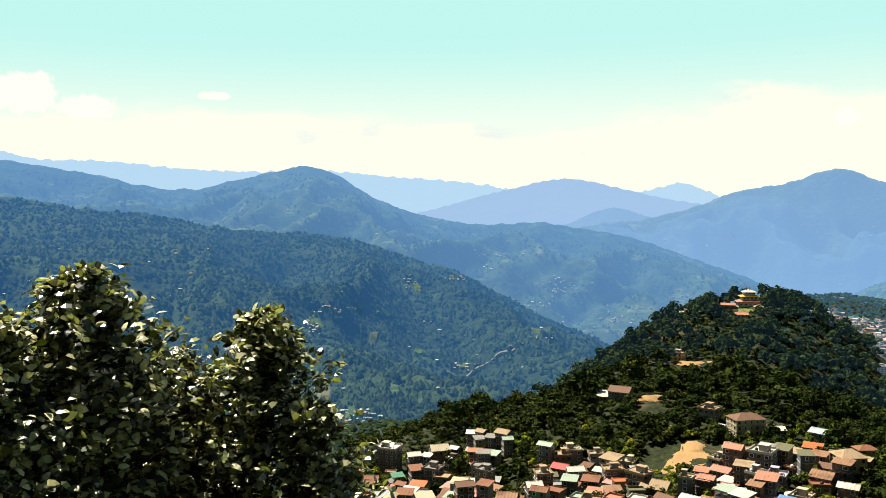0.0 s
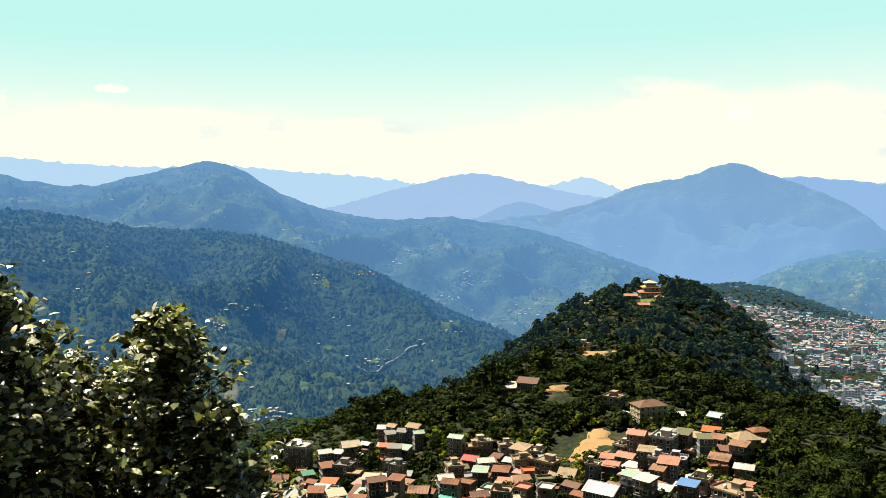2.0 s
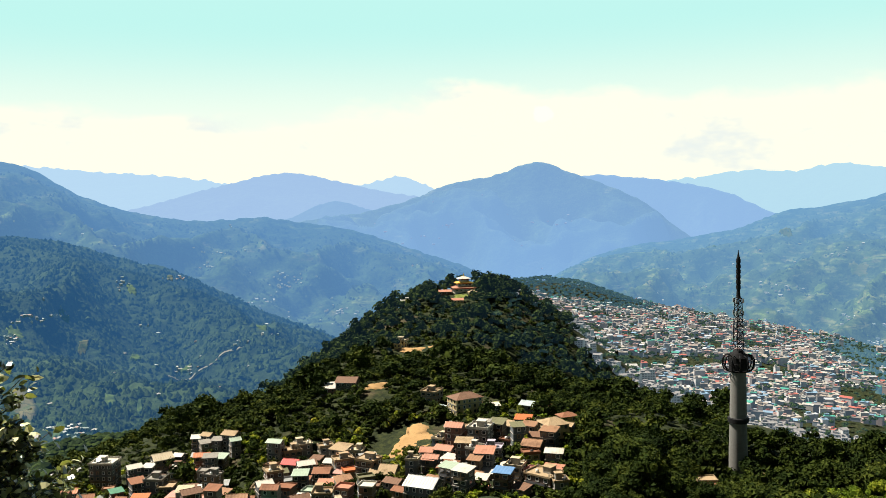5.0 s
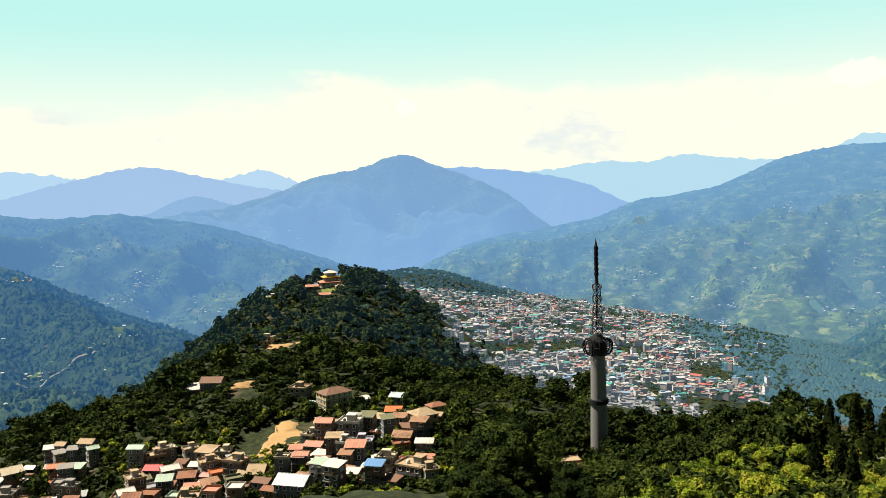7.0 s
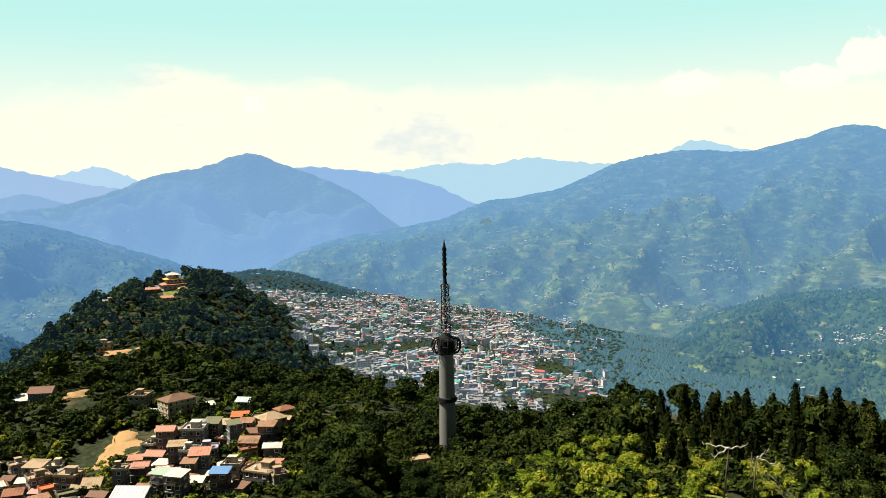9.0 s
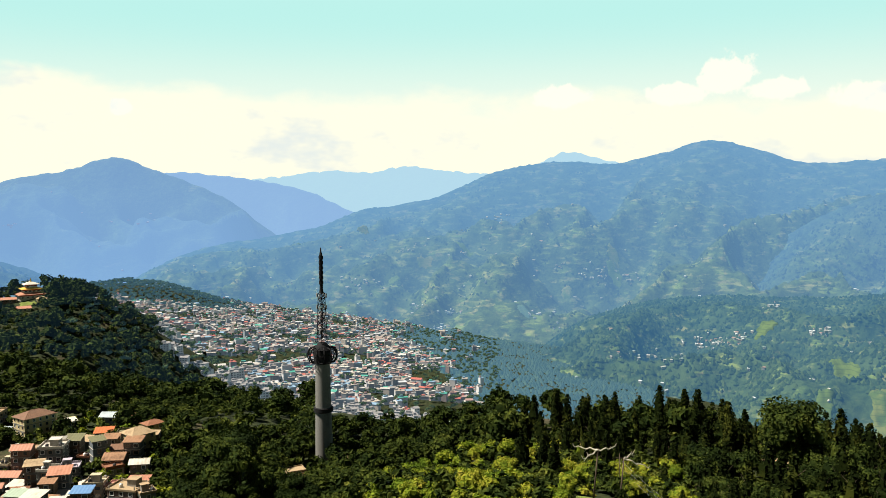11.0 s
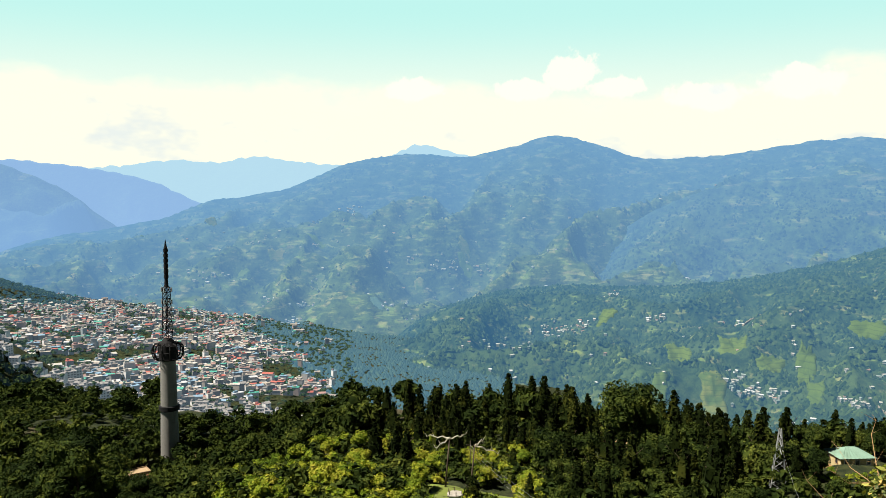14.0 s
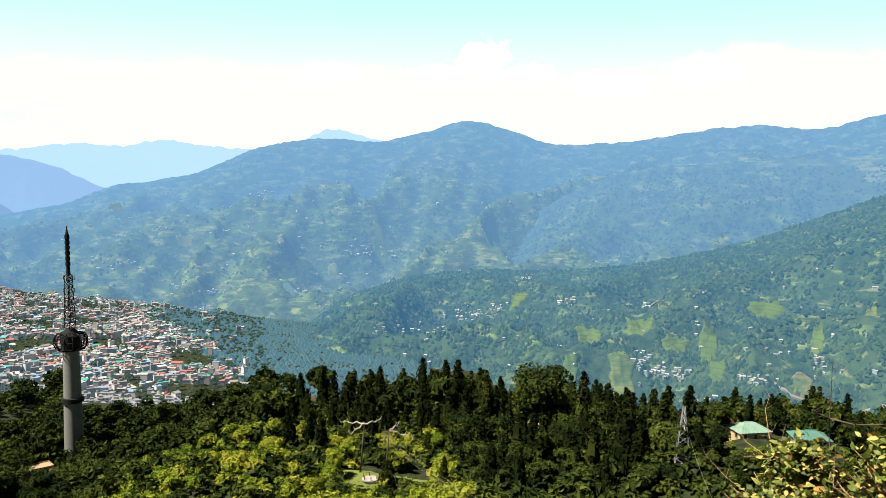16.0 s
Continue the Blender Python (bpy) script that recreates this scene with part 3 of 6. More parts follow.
def build_house(m, w, d, storeys, kind, colour, rng, group, label, walls=None, far=False):
    """A plastered concrete house: storeys with projecting slabs, a window in each bay, and its roof."""
    h = 2.75
    H = h * storeys
    base = 5.0
    house = thing("house", m, label, "house", group)
    part("shell", Solid().box(0, 0, -base, w, d, base + H).mesh("shell", [walls or WALL]), house)
    slab = Solid().box(0, 0, -0.12, w + 0.5, d + 0.5, 0.24).mesh("floor_slab", [SLAB])
    balcony = Solid()
    bw = w * rng.uniform(0.5, 0.9)
    balcony.v = [(x, y, z) for z in (0.12, 1.0, 1.0, 0.3) for x, y in (((-bw / 2, 0), (-bw / 2, -1.2), (bw / 2, -1.2), (bw / 2, 0)) if z != 0.3 else ((-bw / 2 + 0.1, 0), (-bw / 2 + 0.1, -1.1), (bw / 2 - 0.1, -1.1), (bw / 2 - 0.1, 0)))]
    balcony.f = [(i, i + 1, 4 + i + 1, 4 + i) for i in range(3)] + [(3, 2, 1, 0), (12, 13, 14, 15)] + [(8 + i, 8 + i + 1, 12 + i + 1, 12 + i)[::-1] for i in range(3)]
    balcony.s = [0] * len(balcony.f)
    balcony = balcony.mesh("balcony", [walls or WALL])
    for k in range(1, storeys):
        part("floor_slab", slab, house, at=pose(0, 0, k * h))
        if rng.random() < 0.55:
            part("balcony", balcony, house, at=pose(0, -d / 2 - 0.2, k * h))
    # windows on the two long and one of the short sides
    mesh = rng.choice(WINDOWS)
    n = max(1, int(w / 2.7))
    nd = max(1, int(d / 3.0))
    for k in range(storeys):
        for i in range(n):
            x = (i + 0.5) / n * w - w / 2
            part("window", mesh, house, at=pose(x, -d / 2 - 0.05, k * h + 1.0))
        if far:
            continue
        for i in range(nd):
            y = (i + 0.5) / nd * d - d / 2
            part("window", mesh, house, at=pose(-w / 2 - 0.05, y, k * h + 1.0, 0, 0, -90))
            part("window", mesh, house, at=pose(w / 2 + 0.05, y, k * h + 1.0, 0, 0, 90))
    r = Solid()
    o = 0.55
    if kind == "flat":
        r.box(0, 0, H, w + 0.7, d + 0.7, 0.25)
        for sx, sy, lx, ly in ((0, -1, w + 0.7, 0.18), (0, 1, w + 0.7, 0.18), (-1, 0, 0.18, d + 0.34), (1, 0, 0.18, d + 0.34)):
            r.box(sx * (w + 0.52) / 2, sy * (d + 0.52) / 2, H + 0.25, lx, ly, rng.uniform(0.3, 0.9))
        part("roof", r.mesh("roof", [ROOFS[colour]]), house)
        if storeys > 1 and not far:
            q = Solid()
            bx, by = rng.uniform(-0.22, 0.22) * w, rng.uniform(0.0, 0.22) * d
            bw, bd = w * rng.uniform(0.3, 0.5), d * rng.uniform(0.3, 0.45)
            q.box(bx, by, H + 0.25, bw, bd, 2.3, 1).box(bx, by, H + 2.55, bw + 0.6, bd + 0.6, 0.15, 0)
            part("stair_head", q.mesh("stair_head", [ROOFS[colour], SLAB]), house)
            stub = Solid().box(0, 0, 0, 0.28, 0.28, rng.uniform(0.6, 1.4)).mesh("column_stub", [SLAB])
            for cx in (-1, 1):
                for cy in (-1, 1):
                    part("column_stub", stub, house, at=pose(cx * w * 0.45, cy * d * 0.45, H + 0.25))
    elif kind == "shed":
        rise = 0.16 * d
        corrugated(r, (-w / 2 - o, -d / 2 - o, H + 0.15), (w / 2 + o, -d / 2 - o, H + 0.15), (w / 2 + o, d / 2 + o, H + 0.15 + rise), (-w / 2 - o, d / 2 + o, H + 0.15 + rise), int(w / 0.5))
        part("roof", r.mesh("roof", [ROOFS[colour]]), house)
        g = Solid()
        g.poly([(-w / 2, -d / 2, H), (w / 2, -d / 2, H), (w / 2, d / 2, H), (-w / 2, d / 2, H), (w / 2, d / 2, H + rise), (-w / 2, d / 2, H + rise)],
               [(1, 2, 4), (3, 0, 5), (2, 3, 5, 4)])
        part("gable_wall", g.mesh("gable_wall", [walls or WALL]), house)
    else:
        rise = 0.24 * d
        hip = min(w * 0.35, d * 0.5) if kind == "hip" else -o
        e = H + 0.05
        A, B, C, D = (-w / 2 - o, -d / 2 - o, e), (w / 2 + o, -d / 2 - o, e), (w / 2 + o, d / 2 + o, e), (-w / 2 - o, d / 2 + o, e)
        P, Q = (-w / 2 + hip, 0, e + rise), (w / 2 - hip, 0, e + rise)
        corrugated(r, A, B, Q, P, int(w / 0.5))
        corrugated(r, C, D, P, Q, int(w / 0.5))
        if kind == "hip":
            r.poly([B, C, Q], [(0, 1, 2)]).poly([D, A, P], [(0, 1, 2)])
        r.tube(P, Q, 0.16, n=5)
        part("roof", r.mesh("roof", [ROOFS[colour]]), house)
        if kind == "gable":
            g = Solid().poly([(-0.1, -d / 2, H), (-0.1, d / 2, H), (-0.1, 0, H + rise * 0.93), (0.1, -d / 2, H), (0.1, d / 2, H), (0.1, 0, H + rise * 0.93)],
                             [(0, 2, 1), (3, 4, 5), (0, 3, 5, 2), (1, 2, 5, 4)]).mesh("gable_wall", [walls or WALL])
            for x in (-w / 2 + 0.1, w / 2 - 0.1):
                part("gable_wall", g, house, at=pose(x, 0, 0))
    return house


LABELS = {"flat": "concrete house with a flat {} roof and parapets", "gable": "plastered house under a gabled {} metal roof",
          "shed": "plastered house under a sloping {} sheet roof", "hip": "plastered building under a hipped {} roof"}
# azimuth, distance, width, storeys, roof, colour: the quarter below the monastery hill, street by street
STREET_WEST = [
    (-3.8, 434, 13.3, 5, "flat", "white"), (-5.8, 422, 6.9, 2, "gable", "orange"), (-5.2, 402, 6.6, 2, "gable", "rust"), (-5.1, 382, 7.1, 2, "gable", "pink"),
    (-3.9, 378, 7.4, 2, "gable", "teal"), (-3.2, 406, 6.2, 3, "shed", "green"), (-4.1, 382, 5.5, 3, "shed", "cream"), (-2.1, 432, 7.5, 3, "gable", "white"),
    (-1.9, 432, 6.6, 2, "shed", "green"), (-1.9, 414, 5.5, 2, "gable", "red"), (-1.2, 432, 5.5, 3, "shed", "white"), (-0.4, 438, 10.5, 3, "gable", "cream"),
    (0.7, 440, 5.5, 2, "gable", "white"), (0.5, 412, 8.1, 3, "flat", "white"), (0.6, 430, 7.5, 2, "flat", "brown"), (-0.8, 400, 9.6, 4, "flat", "grey"),
    (-2.9, 386, 5.5, 4, "gable", "rust"), (-0.8, 374, 8.2, 2, "gable", "teal"),
]
STREET_WEST_UPPER = [
    (1.9, 446, 6.8, 3, "gable", "white"), (2.5, 444, 5.8, 3, "gable", "tan"), (4.0, 436, 8.6, 3, "gable", "tan"), (3.1, 436, 5.7, 3, "shed", "grey"),
    (4.2, 426, 5.6, 3, "gable", "mint"), (2.1, 414, 8.1, 4, "gable", "orange"), (3.2, 414, 7.2, 3, "shed", "mint"), (1.9, 408, 5.5, 2, "shed", "orange"),
    (2.7, 378, 8.3, 5, "flat", "grey"), (1.2, 380, 9.1, 3, "flat", "cream"), (2.1, 354, 10.8, 2, "flat", "cream"), (4.2, 306, 8.0, 3, "gable", "rusty"),
    (3.1, 568, 5.5, 2, "gable", "red"), (1.7, 574, 5.6, 2, "gable", "white"), (4.1, 554, 5.5, 2, "gable", "white"),
]
STREET_MIDDLE = [
    (6.8, 400, 7.9, 4, "gable", "mint"), (8.6, 404, 8.8, 2, "flat", "cream"), (7.8, 402, 9.7, 2, "flat", "tan"), (10.1, 402, 7.9, 2, "flat", "tan"),
    (11.1, 396, 9.5, 2, "shed", "tan"), (12.1, 392, 7.7, 2, "flat", "cream"), (7.8, 386, 8.4, 3, "gable", "red"), (8.7, 376, 8.2, 4, "gable", "white"),
    (6.6, 348, 7.6, 5, "flat", "tan"), (11.2, 380, 10.0, 3, "flat", "tan"), (12.9, 348, 9.9, 4, "flat", "tan"), (10.3, 388, 5.5, 2, "shed", "white"),
    (11.9, 368, 9.6, 2, "flat", "brown"), (12.7, 332, 5.8, 2, "gable", "olive"), (14.0, 344, 12.0, 2, "gable", "tan"), (14.6, 326, 7.8, 2, "gable", "brown"),
    (15.0, 314, 5.5, 2, "gable", "rust"), (16.6, 302, 13.2, 3, "gable", "metal"), (9.8, 300, 7.9, 4, "flat", "tan"), (5.6, 366, 6.4, 2, "flat", "tan"),
    (6.0, 312, 5.5, 2, "gable", "teal"), (4.9, 306, 5.5, 3, "gable", "rust"), (15.9, 330, 5.8, 4, "flat", "cream"), (17.0, 334, 5.8, 3, "gable", "salmon"),
]
STREET_EAST = [
    (17.3, 448, 10.8, 2, "flat", "tan"), (19.5, 430, 17.8, 3, "hip", "brown"), (20.2, 432, 9.9, 1, "shed", "salmon"), (21.4, 422, 6.9, 2, "shed", "white"),
    (23.8, 424, 8.5, 2, "gable", "paleblue"), (25.1, 418, 10.0, 2, "hip", "rust"), (25.4, 352, 11.5, 3, "hip", "tan"), (26.3, 382, 9.2, 2, "hip", "rust"),
    (26.4, 362, 5.5, 2, "gable", "tan"), (20.5, 348, 9.9, 4, "flat", "white"), (18.6, 366, 6.4, 3, "flat", "white"), (17.8, 368, 6.4, 2, "flat", "cream"),
    (18.1, 350, 8.4, 2, "gable", "salmon"),
]
STREET_EAST_LOWER = [
    (17.2, 334, 6.2, 3, "gable", "salmon"), (20.1, 334, 6.2, 3, "flat", "white"), (21.4, 338, 7.4, 2, "flat", "lilac"), (18.4, 316, 6.2, 3, "shed", "white"),
    (19.3, 302, 7.3, 4, "shed", "white"), (22.0, 304, 7.3, 3, "shed", "blue"), (22.8, 318, 7.6, 2, "flat", "cream"), (24.7, 306, 12.7, 2, "flat", "tan"),
    (25.8, 300, 5.9, 2, "flat", "tan"), (21.0, 320, 5.5, 1, "shed", "white"), (20.5, 308, 5.5, 2, "shed", "white"), (17.8, 430, 5.5, 1, "shed", "paleblue"),
]
rng = random.Random(4)
HOUSE_SPOTS = []


def place_house(az, r, w, storeys, kind, colour, group, walls=None, turn=None, deep=None, far=False):
    w *= 0.84
    d = deep or max(4.6, min(w * rng.uniform(0.75, 1.05), 10.0))
    turn = -az + rng.choice((-34, -26, -18, -10, 14)) if turn is None else turn
    HOUSE_SPOTS.append((*bearing(az, r)[:2], 0.6 * max(w, d)))
    storey_word = ("single-storey ", "two-storey ", "three-storey ", "four-storey ", "five-storey ")[storeys - 1]
    return build_house(on_ground(az, r, 0.0, turn), w, d, storeys, kind, colour, rng, group, storey_word + LABELS[kind].format(WORDS[colour]), walls, far)


for street in (STREET_WEST, STREET_WEST_UPPER, STREET_MIDDLE, STREET_EAST, STREET_EAST_LOWER):
    for az, r, w, storeys, kind, colour in street:
        grand = kind == "hip"
        place_house(az, r, w, storeys, kind, colour, "houses below the monastery hill", CREAM_WALL if grand else None, turn=-az + (28 if grand else rng.choice((-34, -26, -18, -10, 14))))
for k in range(400):
    az = rng.choice((rng.uniform(-6.5, 3.6), rng.uniform(5.8, 13.2), rng.uniform(16.8, 25.5)))
    r = rng.uniform(300, 440 if az < 4 else 395 if az < 14 else 375)
    p = bearing(az, r)
    open_spots = [(*bearing(16.0, 362)[:2], 9), (*bearing(16.0, 380)[:2], 9), (*bearing(16.0, 400)[:2], 12), (*bearing(22.1, 335)[:2], 5), (*bearing(22.3, 322)[:2], 5), (*bearing(22.5, 308)[:2], 5)]
    if all(math.hypot(p.x - q[0], p.y - q[1]) > q[2] + 1.7 for q in HOUSE_SPOTS + open_spots):
        place_house(az, r, rng.uniform(5.4, 8.6), rng.choice((1, 2, 2, 3, 4)), rng.choice(("flat", "gable", "shed", "shed")), rng.choice(("tan", "tan", "cream", "rust", "rust", "rusty", "rusty", "grey", "grey", "olive", "brown", "brown", "salmon", "white", "pink", "orange", "metal", "mint")), "houses below the monastery hill", far=True)

# ---- television tower ----
def build_tower():
    m = on_ground(37.2, 330, 1.0)
    tower = thing("television_tower", m, "tall round concrete television tower with a black steel mast", "tower")
    gz = m.translation.z
    z = lambda level: level - gz  # heights above the foot
    s = Solid().lathe([(3.4, 0.0), (3.3, z(-98)), (3.05, z(-87.0)), (2.75, z(-68.5)), (2.75, z(-67.6)), (0.0, z(-67.6))], 40)
    part("shaft", s.mesh("shaft", [CONCRETE], True), tower, "grey board-marked concrete shaft")
    s = Solid().lathe([(3.1, z(-88.0)), (3.75, z(-87.7)), (3.75, z(-86.2)), (3.0, z(-86.0))], 40)
    part("gallery", s.mesh("gallery", [BLACK_STEEL]), tower, "dark ring gallery round the shaft")
    s = Solid().lathe([(2.4, z(-69.5)), (3.3, z(-68.6)), (3.3, z(-63.5)), (2.6, z(-62.3)), (1.4, z(-61.0)), (0.0, z(-61.0))], 28)
    drum = part("drum", s.mesh("drum", [BLACK_STEEL]), tower, "black drum below the mast")
    for k in range(12):
        a = 2 * math.pi * k / 12
        pts = [(3.0, -68.8), (4.8, -68.4), (5.6, -66.6), (5.6, -64.6), (4.9, -63.2), (3.2, -62.8)]
        s = Solid()
        for (r0, z0), (r1, z1) in zip(pts[:-1], pts[1:]):
            s.tube((r0 * math.cos(a), r0 * math.sin(a), z(z0)), (r1 * math.cos(a), r1 * math.sin(a), z(z1)), 0.26, n=6)
        part("hoop", s.mesh("hoop", [BLACK_STEEL]), drum)
    for level in (-68.2, -65.6, -63.3):
        R = 5.55 if level == -65.6 else 4.9
        s = Solid().lathe([(R - 0.13, z(level)), (R, z(level) - 0.13), (R + 0.13, z(level)), (R, z(level) + 0.13), (R - 0.13, z(level))], 32)
        part("guard_ring", s.mesh("guard_ring", [BLACK_STEEL]), drum)
    low, high = -61.0, -42.0
    corner = [(1, 1), (-1, 1), (-1, -1), (1, -1)]
    width = lambda u: 1.35 - 0.45 * u
    for cx, cy in corner:
        s = Solid().tube((width(0) * cx, width(0) * cy, z(low)), (width(1) * cx, width(1) * cy, z(high)), 0.15, n=6)
        part("mast_leg", s.mesh("mast_leg", [BLACK_STEEL]), tower)
    bays = 9
    for k in range(bays):
        u0, u1 = k / bays, (k + 1) / bays
        z0, z1 = z(low + (high - low) * u0), z(low + (high - low) * u1)
        s = Solid()
        for i in range(4):
            a, b = corner[i], corner[(i + 1) % 4]
            s.tube((a[0] * width(u0), a[1] * width(u0), z0), (b[0] * width(u1), b[1] * width(u1), z1), 0.085, n=5)
            s.tube((b[0] * width(u0), b[1] * width(u0), z0), (a[0] * width(u1), a[1] * width(u1), z1), 0.085, n=5)
            s.tube((a[0] * width(u1), a[1] * width(u1), z1), (b[0] * width(u1), b[1] * width(u1), z1), 0.1, n=5)
        part("bracing", s.mesh("bracing", [BLACK_STEEL]), tower)
    for level in (-43.0, -47.5, -52.0, -56.5):
        for i in range(4):
            a = math.pi / 2 * i + 0.5
            s = Solid().tube((0.9 * math.cos(a), 0.9 * math.sin(a), z(level)), (1.9 * math.cos(a), 1.9 * math.sin(a), z(level)), 0.09, n=5)
            s.box(1.9 * math.cos(a), 1.9 * math.sin(a), z(level - 0.7), 0.4, 0.4, 1.6)
            part("aerial", s.mesh("aerial", [GALVANISED]), tower, "small grey panel aerial")
    s = Solid().lathe([(0.95, z(-42.0)), (0.75, z(-41.2)), (0.62, z(-39.0)), (0.68, z(-38.9)), (0.68, z(-27.5)), (0.45, z(-26.8)), (0.30, z(-26.0)), (0.12, z(-24.6)), (0, z(-24.5))], 14)
    for k in range(6):
        s.lathe([(0.86, z(-38.6 + 1.9 * k)), (0.86, z(-37.4 + 1.9 * k))], 14)
    part("antenna", s.mesh("antenna", [BLACK_STEEL]), tower, "black cylindrical antenna at the top")


build_tower()


# ---- trees ----
def spray_cloud(rng, lobes, n, size, up=0.25):
    """Leaf sprays as small bent leaves over the skins of several crown lobes: (vertices, quads)."""
    vs = []
    for (c, rad, squash) in lobes:
        c = np.array(c)
        d = rng.normal(size=(n, 3))
        d[:, 2] = np.where(d[:, 2] < -0.35, -d[:, 2], d[:, 2])
        d /= np.linalg.norm(d, axis=1)[:, None]
        p = c + d * rad * np.array([1, 1, squash]) * rng.uniform(0.72, 1.08, (n, 1))
        nor = d + rng.normal(scale=0.45, size=(n, 3)) + np.array([0, 0, up])
        nor /= np.linalg.norm(nor, axis=1)[:, None]
        t = np.cross(nor, rng.normal(size=(n, 3)))
        t /= np.linalg.norm(t, axis=1)[:, None]
        b = np.cross(nor, t)
        s = size * rng.uniform(0.65, 1.35, (n, 1))
        quad = np.stack([p - t * s, p - b * s * 0.55 + nor * s * 0.18, p + t * s - nor * s * 0.25, p + b * s * 0.55 + nor * s * 0.18], 1)
        vs.append(quad.reshape(-1, 3))
        # solid box hidden in each lobe, added to block light and darken undersides
        turn = rng.uniform(0, 1.57)
        box = np.array([(sx * math.cos(turn) - sy * math.sin(turn), sx * math.sin(turn) + sy * math.cos(turn), sz) for sz in (-0.42, 0.38) for sx, sy in ((-1, -1), (1, -1), (1, 1), (-1, 1))])
        box[:, :2] *= np.where(box[:, 2:] > 0, 0.40, 0.56)
        box = c + box * rad * np.array([1, 1, squash]) * rng.uniform(0.9, 1.15, (8, 1))
        vs.append(box[[4, 5, 6, 7, 0, 1, 5, 4, 1, 2, 6, 5, 2, 3, 7, 6, 3, 0, 4, 7]])
    v = np.concatenate(vs)
    return v, np.arange(len(v)).reshape(-1, 4)


def broadleaf(seed, h, radius, lobes=9, n=60, size=0.62):
    rng_ = np.random.RandomState(seed)
    L = [((0, 0, h * 0.72), radius * 0.62, 0.75)]
    for k in range(lobes - 1):
        a = 2 * math.pi * k / (lobes - 1) + rng_.uniform(-0.4, 0.4)
        q = rng_.uniform(0.45, 0.68) * radius
        L.append(((q * math.cos(a), q * math.sin(a), h * rng_.uniform(0.42, 0.78)), radius * rng_.uniform(0.36, 0.52), rng_.uniform(0.65, 0.9)))
    return spray_cloud(rng_, L, n, size)


def conifer(seed, h, radius, levels=8, n=30):
    """A dense tapering conifer of overlapping clumps round a straight stem."""
    rng_ = np.random.RandomState(seed)
    L = []
    for i in range(levels):
        u = i / (levels - 1)
        q = radius * (0.80 * (1 - u) ** 0.65 + 0.17) * (0.8 if i == 0 else 1.0)
        a = rng_.uniform(0, 2 * math.pi)
        off = 0.22 * q
        L.append(((off * math.cos(a), off * math.sin(a), h * (0.16 + 0.76 * u)), q * rng_.uniform(0.88, 1.12), rng_.uniform(1.15, 1.6)))
    return spray_cloud(rng_, L, n, 0.46, 0.35)


def trunk_mesh(name, h, r, seed, limbs=4, spread=2.5):
    rng_ = random.Random(seed)
    s = Solid()
    pts = [Vector((rng_.uniform(-0.25, 0.25) * k * 0.4, rng_.uniform(-0.25, 0.25) * k * 0.4, h * k / 4 - (1.5 if k == 0 else 0))) for k in range(5)]
    for k in range(4):
        s.tube(pts[k], pts[k + 1], r * (1 - 0.2 * k), r * (0.8 - 0.2 * k) + 0.02, n=7, caps=False)
    for _ in range(limbs):
        a, k = rng_.uniform(0, 6.28), rng_.choice((1, 2, 2, 3))
        s.tube(pts[k], pts[k] + Vector((spread * math.cos(a), spread * math.sin(a), h * 0.22)), r * 0.4, r * 0.12, n=5, caps=False)
    return s.mesh(name, [BARK], True)


def scatter(seed, a0, a1, r0, r1, spacing, mask=None, margin=0.0):
    """Places on a jittered grid within a range of azimuths and distances, clear of the houses."""
    rng_ = np.random.RandomState(seed)
    g = np.arange(-r1, r1, spacing)
    X, Y = np.meshgrid(g, g)
    X, Y = X + rng_.uniform(-0.45, 0.45, X.shape) * spacing, Y + rng_.uniform(-0.45, 0.45, X.shape) * spacing
    X, Y = X.ravel(), Y.ravel()
    r, az = np.hypot(X, Y), np.degrees(np.arctan2(X, Y))
    ok = (r > r0) & (r < r1) & (az > a0) & (az < a1)
    X, Y, r, az = X[ok], Y[ok], r[ok], az[ok]
    ok = np.ones(len(X), bool)
    for hx, hy, hr in HOUSE_SPOTS + CLEARINGS:
        ok &= np.hypot(X - hx, Y - hy) > hr + margin
    if mask is not None:
        ok &= mask(az, r, X, Y)
    return X[ok], Y[ok], az[ok], r[ok]


def matrices(x, y, z, scale, tall, seed):
    rng_ = np.random.RandomState(seed)
    a = rng_.uniform(0, 2 * np.pi, len(x))
    m = np.zeros((len(x), 4, 4))
    m[:, 0, 0], m[:, 0, 1], m[:, 1, 0], m[:, 1, 1] = scale * np.cos(a), -scale * np.sin(a), scale * np.sin(a), scale * np.cos(a)
    m[:, 2, 2], m[:, 3, 3] = scale * tall, 1
    m[:, 0, 3], m[:, 1, 3], m[:, 2, 3] = x, y, z
    return m


def clearing(az, r, size):
    CLEARINGS.append((*bearing(az, r)[:2], size))


CLEARINGS = []
clearing(37.2, 330, 5.5)


